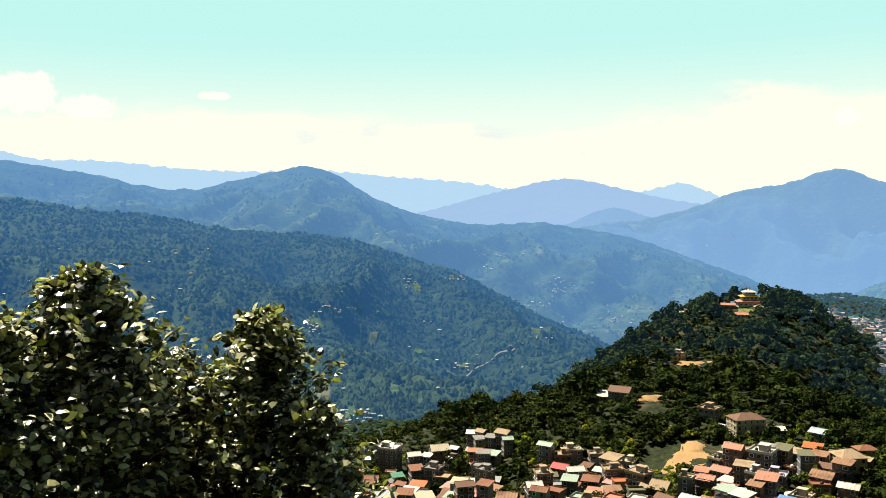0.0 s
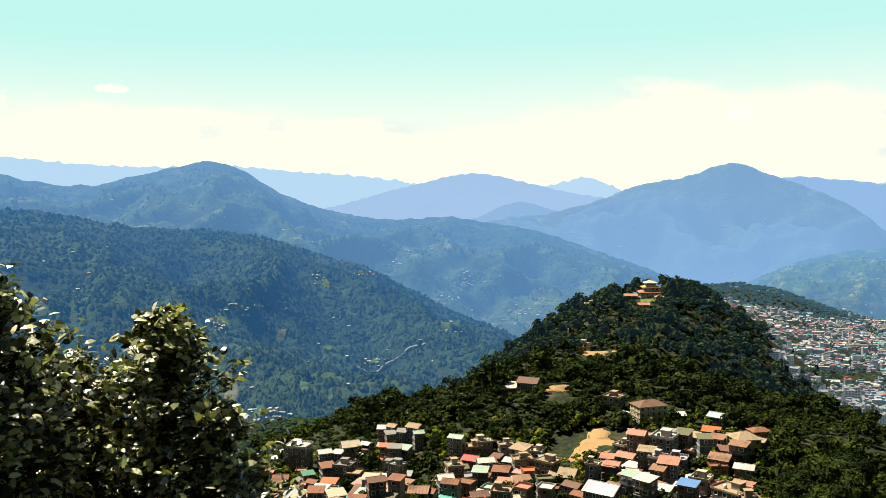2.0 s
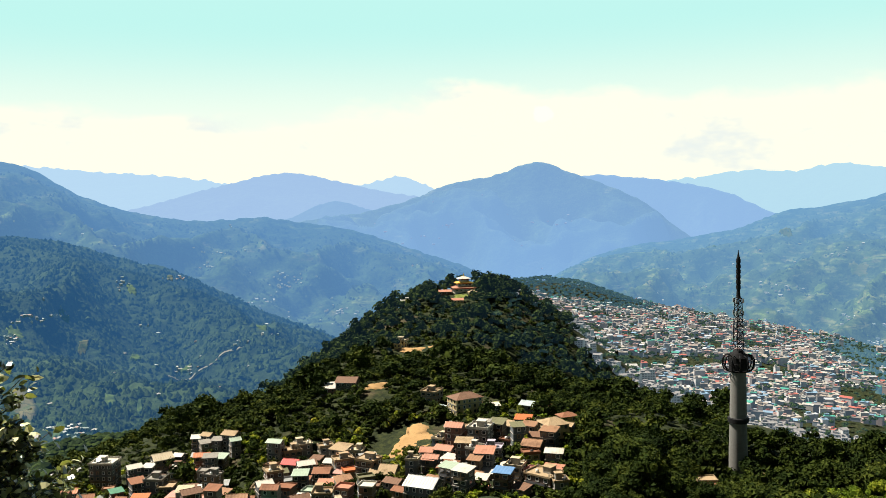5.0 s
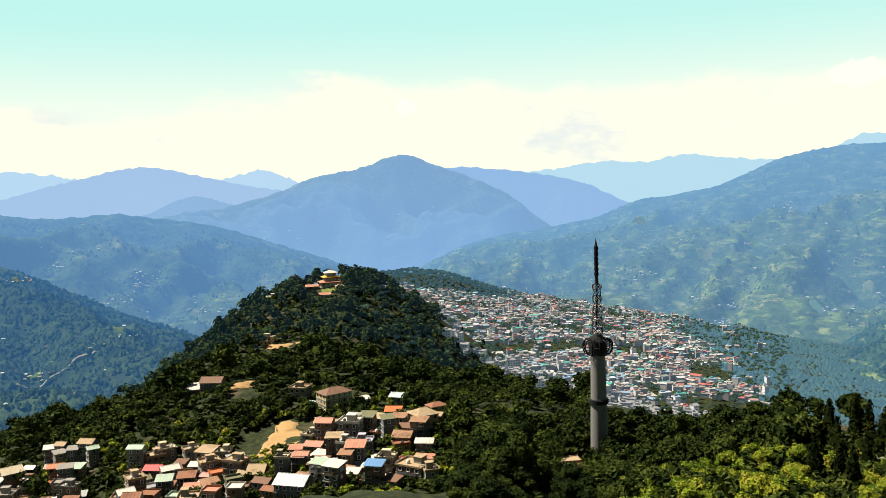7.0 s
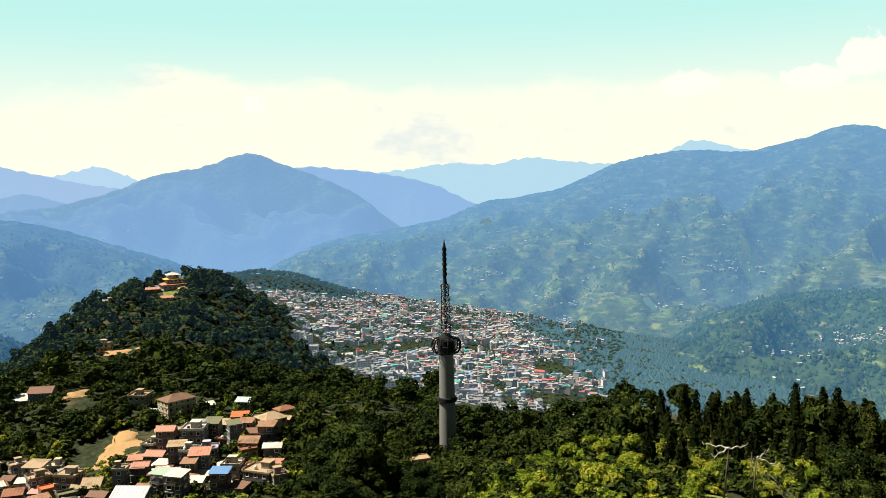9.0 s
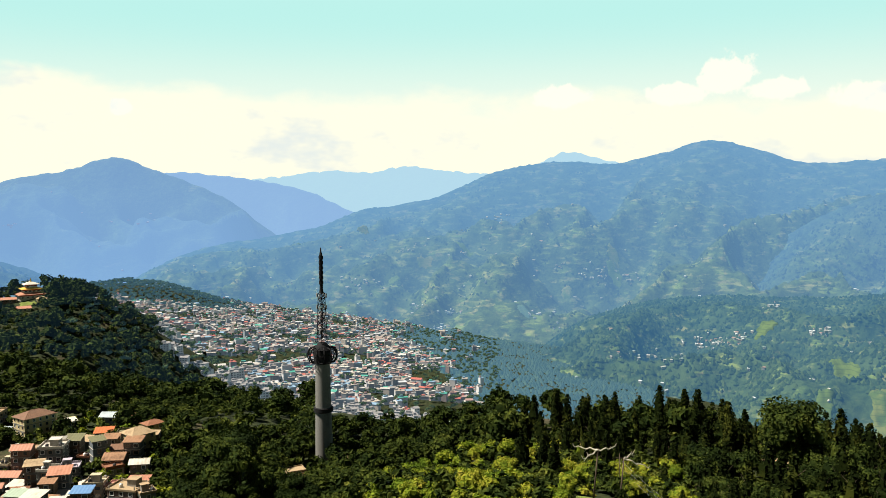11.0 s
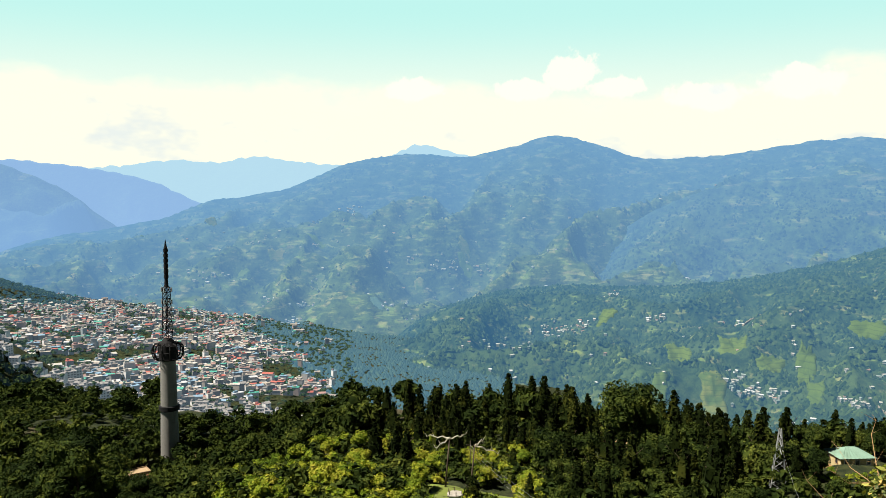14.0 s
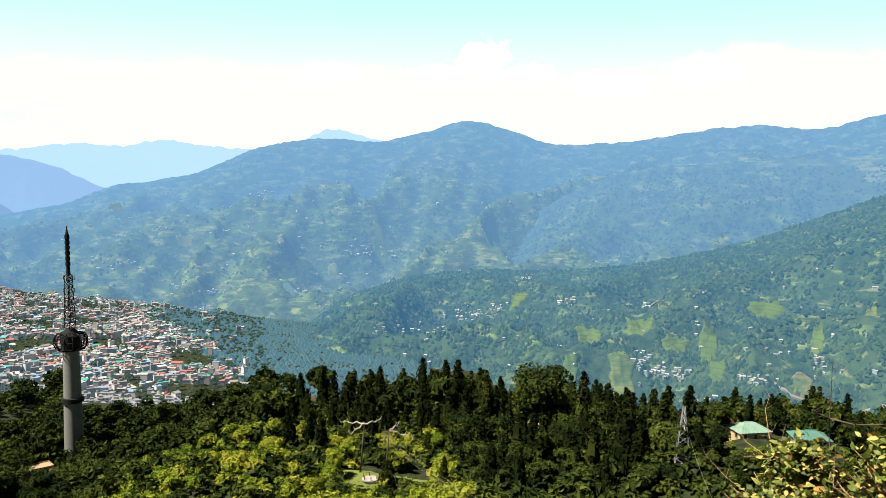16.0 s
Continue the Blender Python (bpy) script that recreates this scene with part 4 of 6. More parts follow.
# ---- clearings: the lawn on the spur, bare earth, the lane, the yard above the town ----
def draped(name, az, r, length, width, turn, mat, label, category, lift=0.35, seed=1, clear=True):
    """A patch of other ground with an uneven edge, laid over the hillside."""
    c = bearing(az, r)
    n, k = 26, 6
    P = []
    for j in range(k + 1):
        for i in range(n):
            a = 2 * math.pi * i / n
            edge = 1 + 0.22 * math.sin(3 * a + seed) + 0.14 * math.sin(7 * a + 2 * seed)
            u, v = math.cos(a) * length / 2 * edge * j / k, math.sin(a) * width / 2 * edge * j / k
            t = radians(turn - az)
            P.append((c.x + u * math.cos(t) - v * math.sin(t), c.y + u * math.sin(t) + v * math.cos(t)))
    P = np.array(P)
    lifts = np.repeat(np.array([lift] * k + [-0.6]), n)
    V = np.column_stack([P, height_at(P[:, 0], P[:, 1]) + lifts])
    F = [(j * n + i, j * n + (i + 1) % n, (j + 1) * n + (i + 1) % n, (j + 1) * n + i) for j in range(k) for i in range(n)]
    tagged(new(name, mesh_of(name, V, np.array(F)[:, ::-1], [mat], smooth=True)), label, category, kind="structure")
    if clear:
        steps = max(1, int(round(length / max(width, 3.0))))
        t = radians(turn - az)
        for q in range(steps):
            o = ((q + 0.5) / steps - 0.5) * length
            CLEARINGS.append((c.x + o * math.cos(t), c.y + o * math.sin(t), width * 0.5))


draped("lawn", 57.0, 233, 32, 28, 0, LAWN, "sunlit mown lawn on the wooded spur", "lawn", 0.4, 2, clear=False)
clearing(57.0, 234, 8.5)
draped("ground_earth_slip", 15.9, 398, 22, 44, -12, EARTH, "bare orange earth slip between the houses", "bare earth", 0.5, 3)
draped("ground_earth_yard", 13.7, 476, 15, 12, 10, EARTH, "small yellow earth yard among trees", "bare earth", 0.5, 5)
draped("ground_earth_works", 15.9, 648, 24, 20, 5, EARTH, "bare yellow earth round the hillside works", "bare earth", 0.5, 6)
draped("ground_earth_path", 17.7, 652, 10, 16, 60, EARTH, "pale earth path on the wooded hill", "bare earth", 0.5, 7)
draped("ground_monastery_lawn", 19.4, 792, 14, 16, 0, LAWN, "small lawn below the monastery", "lawn", 0.5, 8)
draped("road_lane", 22.3, 322, 46, 4.5, 96, ROAD, "narrow pale concrete lane between houses", "lane", 0.35, 0)
draped("ground_earth_foot", 35.2, 312, 16, 9, 0, EARTH, "dug tan earth beside the tower", "bare earth", 0.5, 4)
draped("ground_earth_bank", 78.4, 244, 12, 6, 10, EARTH, "orange earth bank near the green-roofed houses", "bare earth", 0.6, 9)

for az_, r_, size_ in ((19.5, 795, 15), (18.0, 800, 13), (19.3, 765, 9), (15.2, 780, 7), (10.8, 472, 8), (15.2, 632, 10), (16.6, 634, 10), (17.7, 636, 9), (15.6, 616, 8), (17.0, 618, 8), (13.7, 462, 8), (13.7, 450, 6), (15.9, 410, 6), (15.9, 396, 7), (15.9, 382, 6), (15.9, 370, 5), (35.0, 300, 9), (35.3, 308, 8), (80.9, 242, 8), (84.6, 237, 8), (66.6, 274, 7), (66.6, 284, 7)):
    clearing(az_, r_, size_)

# ---- single houses on the hills ----
place_house(10.6, 486, 12.5, 1, "shed", "white", "hill houses", turn=-4)
place_house(11.7, 480, 13.5, 2, "gable", "brown", "hill houses", turn=-30)
place_house(15.3, 660, 11, 2, "flat", "cream", "hill houses", CREAM_WALL)
place_house(80.9, 250, 11.0, 1, "hip", "verdigris", "green-roofed houses on the spur", CREAM_WALL, turn=-50)
place_house(84.5, 246, 10.5, 1, "hip", "seagreen", "green-roofed houses on the spur", turn=-66)
place_house(66.9, 292, 9, 1, "hip", "tan", "hill houses", turn=-50)
place_house(35.2, 316, 8, 1, "flat", "tan", "hill houses", turn=-20)
place_house(36.1, 306, 6, 1, "shed", "rust", "hill houses", turn=-50)
place_house(38.6, 322, 6, 1, "flat", "tan", "hill houses", turn=-50)


def build_monastery():
    m = on_ground(19.6, 815, 0.0, -8)
    mon = thing("monastery_temple", m, "tiered white monastery temple with gilt and red roofs on the hilltop", "temple")
    z, w, d = 0.0, 20.0, 14.0
    for k in range(3):
        h = 3.9 - 0.6 * k
        s = Solid().box(0, 0, z - (5 if k == 0 else 0), w, d, h + (5 if k == 0 else 0), 0)
        s.box(0, 0, z + h - 1.0, w + 0.1, d + 0.1, 0.8, 1)
        part("storey", s.mesh("storey", [ROOFS["white"], ROOFS["red"]]), mon, "whitewashed wall with a red frieze")
        for i in range(5 - k):
            part("window", WINDOWS[2], mon, at=pose((i + 0.5) / (5 - k) * w - w / 2, -d / 2 - 0.05, z + 1.2))
        z += h
        o, rise = 1.9, 1.5 if k < 2 else 2.6
        a, b = w / 2 + o, d / 2 + o
        top_w, top_d = (w * 0.34, d * 0.34) if k < 2 else (0.5, 0.5)
        s = Solid().poly([(-a, -b, z + 0.3), (a, -b, z + 0.3), (a, b, z + 0.3), (-a, b, z + 0.3), (-top_w, -top_d, z + rise), (top_w, -top_d, z + rise), (top_w, top_d, z + rise), (-top_w, top_d, z + rise),
                          (-a, -b, z), (a, -b, z), (a, b, z), (-a, b, z)],
                         [(0, 1, 5, 4), (1, 2, 6, 5), (2, 3, 7, 6), (3, 0, 4, 7), (4, 5, 6, 7), (8, 9, 1, 0), (9, 10, 2, 1), (10, 11, 3, 2), (11, 8, 0, 3), (11, 10, 9, 8)])
        part("roof", s.mesh("roof", [GILT if k == 1 else ROOFS["salmon"] if k == 0 else ROOFS["white"]]), mon)
        z += rise - 0.4
        w, d = w * 0.66, d * 0.66
    s = Solid().lathe([(0.9, z), (1.0, z + 0.6), (0.35, z + 1.2), (0.5, z + 1.7), (0.05, z + 3.4)], 12)
    part("finial", s.mesh("finial", [GILT], True), mon, "gilt finial on the roof")
    HOUSE_SPOTS.append((m.translation.x, m.translation.y, 11))


build_monastery()
place_house(18.35, 808, 14, 1, "gable", "salmon", "monastery buildings", turn=-16, deep=7)
place_house(15.7, 790, 10, 2, "flat", "white", "monastery buildings", turn=-10)
place_house(19.1, 775, 14, 1, "gable", "salmon", "monastery buildings", CREAM_WALL, turn=-14, deep=7)
place_house(20.2, 800, 10, 1, "hip", "tan", "monastery buildings", CREAM_WALL, turn=-14, deep=7)

# ---- the woods near by ----
CLUMP_RING = [(math.cos(a) * q, math.sin(a) * q, z) for q, z, k0 in ((1.0, -0.3, 0), (0.8, 0.62, 0.5)) for a in [2 * math.pi * (k + k0) / 6 for k in range(6)]] + [(0.1, -0.05, 1.0)]
CLUMP = (np.array(CLUMP_RING), np.array([t for k in range(6) for t in ((k, (k + 1) % 6, 6 + k), ((k + 1) % 6, 6 + (k + 1) % 6, 6 + k), (6 + k, 6 + (k + 1) % 6, 12))]))
FAR_DOME = (np.array([(math.cos(a), math.sin(a), -0.3) for a in [2 * math.pi * k / 6 for k in range(6)]] + [(0.1, -0.05, 0.8)]), np.array([(k, (k + 1) % 6, 6) for k in range(6)]))
rng_n = np.random.RandomState(3)
BROAD = [broadleaf(21 + k, 12, 4.6, 11, 84, 0.44) for k in range(3)]
BROAD_LOW = [broadleaf(41 + k, 11, 4.6, 7, 26, 0.82) for k in range(3)]
BROAD_FAR = [broadleaf(46 + k, 11, 4.6, 4, 11, 1.35) for k in range(3)]
SPIRE = [conifer(61 + k, 13.5, 3.6 - 0.35 * k, 7 + k) for k in range(4)]
SHRUB = [broadleaf(71 + k, 4.0, 2.3, 5, 24, 0.36) for k in range(2)]
UNDER = broadleaf(75, 4.2, 2.9, 3, 6, 0.9)
SHRUB_LOW = [broadleaf(73 + k, 4.0, 2.3, 4, 9, 0.70) for k in range(2)]


def tree_thing(name, crown, h, mat, label, trunk_r, seed, group):
    t = thing(name, pose(0, 0, -4000), label, "tree", group)
    part("trunk", trunk_mesh("trunk", h * 0.75, trunk_r, seed), t)
    part("crown", mesh_of("crown", *crown, [mat]), t)
    return t


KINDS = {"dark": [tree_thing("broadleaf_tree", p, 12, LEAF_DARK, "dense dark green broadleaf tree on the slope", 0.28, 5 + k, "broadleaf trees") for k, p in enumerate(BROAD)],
         "bright": [tree_thing("broadleaf_tree", p, 12, LEAF_BRIGHT_SUN, "sunlit yellow-green broadleaf tree on the slope", 0.25, 15 + k, "bright trees") for k, p in enumerate(BROAD)],
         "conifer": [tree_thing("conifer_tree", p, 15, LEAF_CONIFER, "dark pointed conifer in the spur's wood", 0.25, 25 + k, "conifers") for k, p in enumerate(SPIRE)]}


def plant_copy(kind, x, y, z, s, tall, turn):
    proto = rng.choice(KINDS[kind])
    ob = copy_thing(proto, pose(x, y, z - 0.3, 0, 0, turn))
    ob.scale = (s, s, s * tall)
    return ob


def wood(name, protos, mat, x, y, scale, tall, label, seed, sink=0.4):
    """All that is too many to count: one mesh of many trees."""
    z = height_at(x, y) - sink
    vs, fs, o = [], [], 0
    pick = np.random.RandomState(seed).randint(0, len(protos), len(x))
    for k, p in enumerate(protos):
        on = pick == k
        if on.any():
            v, f = joined(p, matrices(x[on], y[on], z[on], scale[on], tall[on], seed + k))
            vs.append(v), fs.append(f + o)
            o += len(v)
    tagged(new(name, mesh_of(name, np.concatenate(vs), np.concatenate(fs), [mat])), label, "wood", kind="stuff")


# the spur: round trees by the tower, pale shrubs on the sunny slope, spires beyond
def open_view(a, r, X, Y):
    """Clear of the lawn and of the slope in front of the green-roofed houses."""
    return ((r > 248) | (np.abs(a - 57.0) > 3.4)) & ((r > 256) | (r < 218) | (a < 79.3) | (a > 86.6))


X, Y, AZ, R = scatter(101, 27.5, 96, 203, 352, 7.6, open_view, margin=1.0)
chance = rng_n.uniform(size=len(X))
is_spire = ((AZ > 61) & (chance < np.where(AZ > 78, 0.35, 0.72))) | ((AZ > 50.5) & (AZ <= 61) & (R > 262) & (chance < 0.75))
# the part of the slope whose trees get the sun-brightened leaf colour
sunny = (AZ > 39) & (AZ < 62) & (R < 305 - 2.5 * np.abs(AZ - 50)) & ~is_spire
Z = height_at(X, Y)
order = np.argsort(R)
counts = {"dark": 0, "bright": 0, "conifer": 0}
rest = {"dark": [], "conifer": []}
for i in order:
    kind = "conifer" if is_spire[i] else "bright" if sunny[i] else "dark"
    if sunny[i] and rng.random() < 0.6:
        continue
    s = rng.uniform(0.8, 1.35) * (0.5 if sunny[i] else 1.0) * (rng.choice((0.85, 1.1, 1.2)) if kind == "conifer" else 1.0)
    if 32 < AZ[i] < 48.5 and not sunny[i]:
        s *= 0.72
    if AZ[i] > 76:
        s *= 0.72
    elif kind == "conifer":
        s *= 0.86
    if R[i] < 224:
        s *= 0.72
    if counts[kind] < (130 if kind != "bright" else 50):
        plant_copy(kind, X[i], Y[i], Z[i], s, rng.uniform(0.9, 1.25), rng.uniform(0, 360))
        counts[kind] += 1
    else:
        if kind != "bright":
            rest[kind].append((X[i], Y[i], s))
for kind, protos, mat, label in (("dark", BROAD_LOW, LEAF_DARK, "dense broadleaf wood on the spur's far side"), ("conifer", SPIRE, LEAF_CONIFER, "dark conifer wood along the spur")):
    q = np.array(rest[kind])
    wood("spur_wood", protos, mat, q[:, 0], q[:, 1], q[:, 2], np.full(len(q), 1.1), label, 77)
for protos in KINDS.values():
    for t in protos:
        for o in (*t.children_recursive, t):
            bpy.data.objects.remove(o)

# one great round tree stands over the wood
big = thing("broadleaf_tree", on_ground(67.8, 276, 0.3), "huge old round-crowned tree standing over the wood", "tree")
part("trunk", trunk_mesh("trunk", 20, 0.9, 8, 6, 5), big)
part("crown", mesh_of("crown", *broadleaf(90, 30, 10.5, 22, 170, 0.65), [LEAF_DARK]), big)
great = thing("broadleaf_tree", on_ground(31.0, 302, 0.3), "broad spreading dark tree below the tower", "tree")
part("trunk", trunk_mesh("trunk", 18, 0.8, 9, 6, 6), great)
part("crown", mesh_of("crown", *broadleaf(92, 26, 12.0, 22, 130, 0.62), [LEAF_DARK]), great)
for az_, r_, h_, rad_ in ((33.3, 306, 14, 7.5), (28.7, 304, 17, 7.5), (39.6, 262, 10, 6.0), (36.6, 282, 8, 5.0)):
    t_ = thing("broadleaf_tree", on_ground(az_, r_, 0.3), "large dark round-crowned tree below the tower", "tree")
    part("trunk", trunk_mesh("trunk", h_ * 0.7, 0.5, int(az_), 5, 4), t_)
    part("crown", mesh_of("crown", *broadleaf(int(az_), h_, rad_, 15, 90, 0.55), [LEAF_DARK]), t_)

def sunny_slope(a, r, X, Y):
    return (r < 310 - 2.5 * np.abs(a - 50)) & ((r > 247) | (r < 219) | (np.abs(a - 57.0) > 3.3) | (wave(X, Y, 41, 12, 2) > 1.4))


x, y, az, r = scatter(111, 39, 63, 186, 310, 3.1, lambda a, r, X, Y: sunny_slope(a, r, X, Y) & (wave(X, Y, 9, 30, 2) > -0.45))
wood("shrubbery", SHRUB, LEAF_BRIGHT_SUN, x, y, 0.45 + 0.95 * rng_n.uniform(size=len(x)) ** 1.7, rng_n.uniform(0.8, 1.3, len(x)), "sunlit yellow-green shrubs covering the open slope", 112)
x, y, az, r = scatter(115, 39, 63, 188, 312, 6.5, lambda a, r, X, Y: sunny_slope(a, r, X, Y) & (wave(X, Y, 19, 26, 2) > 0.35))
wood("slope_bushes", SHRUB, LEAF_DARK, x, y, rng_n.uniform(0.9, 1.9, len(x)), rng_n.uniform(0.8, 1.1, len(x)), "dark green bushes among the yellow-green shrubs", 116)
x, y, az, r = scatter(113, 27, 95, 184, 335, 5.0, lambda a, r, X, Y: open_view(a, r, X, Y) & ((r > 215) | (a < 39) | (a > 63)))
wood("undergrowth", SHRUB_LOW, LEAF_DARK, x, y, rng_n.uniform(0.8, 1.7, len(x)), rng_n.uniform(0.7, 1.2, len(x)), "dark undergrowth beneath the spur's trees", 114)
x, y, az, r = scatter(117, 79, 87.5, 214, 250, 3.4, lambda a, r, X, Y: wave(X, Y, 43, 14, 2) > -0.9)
wood("garden_shrubs", SHRUB, LEAF_BRIGHT_SUN, x, y, rng_n.uniform(0.3, 0.6, len(x)), rng_n.uniform(0.8, 1.1, len(x)), "low bright shrubs below the green-roofed houses", 118)
# a lone cone-shaped tree in front of the lawn
lone = thing("conifer_tree", on_ground(57.2, 216, 0.3), "lone dark cone-shaped conifer before the lawn", "tree")
part("trunk", trunk_mesh("trunk", 8, 0.22, 31), lone)
part("crown", mesh_of("crown", *conifer(65, 10.5, 3.3, 8, 60), [LEAF_CONIFER]), lone)

x, y, az, r = scatter(145, 26, 50, 225, 372, 4.6, lambda a, r, X, Y: ~sunny_slope(a, r, X, Y) | (a < 40))
wood("crest_undergrowth", SHRUB_LOW, LEAF_DARK, x, y, rng_n.uniform(0.8, 1.6, len(x)), rng_n.uniform(0.8, 1.2, len(x)), "dark green thicket along the crest round the tower", 146)

x, y, az, r = scatter(129, -10, 29, 280, 500, 6.0, lambda a, r, X, Y: wave(X, Y, 16, 35, 2) > -0.4, margin=0.0)
wood("yard_bushes", SHRUB_LOW, LEAF_DARK, x, y, rng_n.uniform(0.7, 1.5, len(x)), rng_n.uniform(0.7, 1.1, len(x)), "dark bushes filling the yards between the houses", 130)

x, y, az, r = scatter(143, -9, 29, 285, 450, 11.0, lambda a, r, X, Y: (wave(X, Y, 17, 60, 2) > 0.1) | ((a > 3.4) & (a < 5.8)) | ((a > 13.4) & (a < 16.6)), margin=0.6)
wood("street_trees", BROAD_LOW, LEAF_DARK, x, y, rng_n.uniform(0.45, 0.85, len(x)), rng_n.uniform(0.9, 1.2, len(x)), "dark broadleaf trees standing between the crowded houses", 144)

# the monastery hill and its western slope
def beside_town(a, r):
    """The lower flank that the town has climbed."""
    return (r > 760) & (a > 22.7 + 2.4 * np.clip((1500 - r) / 450, 0, 1) + 1.8 * np.clip((1050 - r) / 250, 0, 1))


x, y, az, r = scatter(121, -1.0, 37, 385, 1120, 10.6, lambda a, r, X, Y: ((r > 400) | (wave(X, Y, 12, 50, 2) > 0.2)) & ~beside_town(a, r), margin=0.8)
n_ = len(x)
size_ = (0.62 + 1.1 * rng_n.uniform(size=n_) ** 1.6) * np.where(r < 470, 0.75, 1.0) * (1 + 0.22 * np.clip(wave(x, y, 23, 55, 2), -1.2, 1.6))
tall_ = rng_n.uniform(0.65, 1.15, n_)
top_ = r > 640
# upper hill leaves, with a little haze painted in as blue emission
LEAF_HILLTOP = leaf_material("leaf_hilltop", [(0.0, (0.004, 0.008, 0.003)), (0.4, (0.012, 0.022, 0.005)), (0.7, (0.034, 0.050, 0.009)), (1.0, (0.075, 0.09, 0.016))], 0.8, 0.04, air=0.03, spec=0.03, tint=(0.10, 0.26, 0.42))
wood("hill_wood", BROAD_LOW, LEAF_DARK, x[~top_], y[~top_], size_[~top_], tall_[~top_], "dense dark broadleaf wood covering the monastery hill", 122)
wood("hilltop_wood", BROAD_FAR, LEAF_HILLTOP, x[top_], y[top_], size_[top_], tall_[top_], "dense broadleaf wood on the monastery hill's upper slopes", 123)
x, y, az, r = scatter(123, 3, 30, 470, 860, 40)
wood("hill_conifers", SPIRE, LEAF_CONIFER, x, y, rng_n.uniform(0.6, 0.9, len(x)), np.full(len(x), 0.85), "scattered dark conifers on the monastery hill", 124)
x, y, az, r = scatter(125, -34, 8, 200, 1080, 10.0, lambda a, r, X, Y: (r > 450 + 6 * np.clip(8 - a, 0, 12) * (a < 3)) | (a < -7))
back_ = (az < -7) | (r > 720)
wood("slope_wood", BROAD_FAR, LEAF_DARK, x[~back_], y[~back_], rng_n.uniform(0.6, 1.1, int((~back_).sum())), np.full(int((~back_).sum()), 0.9), "broadleaf wood on the slope below the town quarter", 126)
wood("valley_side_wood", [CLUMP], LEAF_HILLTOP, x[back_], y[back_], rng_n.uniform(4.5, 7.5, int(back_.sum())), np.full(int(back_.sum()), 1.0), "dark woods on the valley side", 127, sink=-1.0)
x, y, az, r = scatter(127, -9, 29, 285, 452, 6.6, lambda a, r, X, Y: wave(X, Y, 14, 40, 2) > 0.15, margin=0.2)
wood("garden_trees", BROAD_FAR, LEAF_BRIGHT_SUN, x, y, rng_n.uniform(0.35, 0.62, len(x)), rng_n.uniform(0.8, 1.1, len(x)), "small green garden trees between the houses", 128)
x, y, az, r = scatter(139, 16.4, 22.8, 782, 840, 7.5, lambda a, r, X, Y: (a < 17.6) | (a > 20.9), margin=0.0)
wood("summit_wood", BROAD_LOW, LEAF_HILLTOP, x, y, rng_n.uniform(1.1, 1.6, len(x)), rng_n.uniform(0.8, 1.05, len(x)), "tall dark trees crowding round the hilltop monastery", 140)
x, y, az, r = scatter(141, -1.0, 37, 400, 960, 8.2, lambda a, r, X, Y: ~beside_town(a, r), margin=0.5)
wood("hill_understory", [UNDER], LEAF_DARK, x, y, rng_n.uniform(0.7, 1.3, len(x)), rng_n.uniform(0.8, 1.3, len(x)), "dark thicket under the trees of the monastery hill", 142, sink=-0.3)

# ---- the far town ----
# grey-blue emission painted into the town's materials to stand for haze
TOWN_HAZE_GLOW = (0.26, 0.40, 0.55)
TOWN_WALL = plain_material("town_wall", [(0.225, 0.216, 0.206), (0.140, 0.140, 0.140), (0.338, 0.290, 0.244), (0.244, 0.179, 0.150), (0.469, 0.459, 0.450), (0.188, 0.216, 0.235), (0.112, 0.104, 0.104)], 0.9, grain=0.25, by_island=True, stains=0.6, air=0.14, tint=TOWN_HAZE_GLOW)
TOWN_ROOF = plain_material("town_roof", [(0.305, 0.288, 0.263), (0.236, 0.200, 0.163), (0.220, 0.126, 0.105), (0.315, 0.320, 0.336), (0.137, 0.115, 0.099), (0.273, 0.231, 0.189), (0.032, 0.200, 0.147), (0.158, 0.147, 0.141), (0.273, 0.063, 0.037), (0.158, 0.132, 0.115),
                                        (0.132, 0.210, 0.294), (0.368, 0.347, 0.305), (0.220, 0.173, 0.147)], 0.75, grain=0.3, by_island=True, stains=0.5, air=0.14, tint=TOWN_HAZE_GLOW)
TOWN_GLASS = plain_material("town_window", [(0.05, 0.055, 0.06)], 0.4, air=0.07, tint=TOWN_HAZE_GLOW)
# walls and roofs with haze painted in; air is the emission share
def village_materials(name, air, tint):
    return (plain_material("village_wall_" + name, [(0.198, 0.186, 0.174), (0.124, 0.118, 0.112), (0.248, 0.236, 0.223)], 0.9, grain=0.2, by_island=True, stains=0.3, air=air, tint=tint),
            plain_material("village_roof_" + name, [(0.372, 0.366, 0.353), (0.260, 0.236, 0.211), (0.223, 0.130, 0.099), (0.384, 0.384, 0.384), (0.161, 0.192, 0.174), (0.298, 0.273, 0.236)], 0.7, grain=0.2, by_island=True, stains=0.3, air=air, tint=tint))


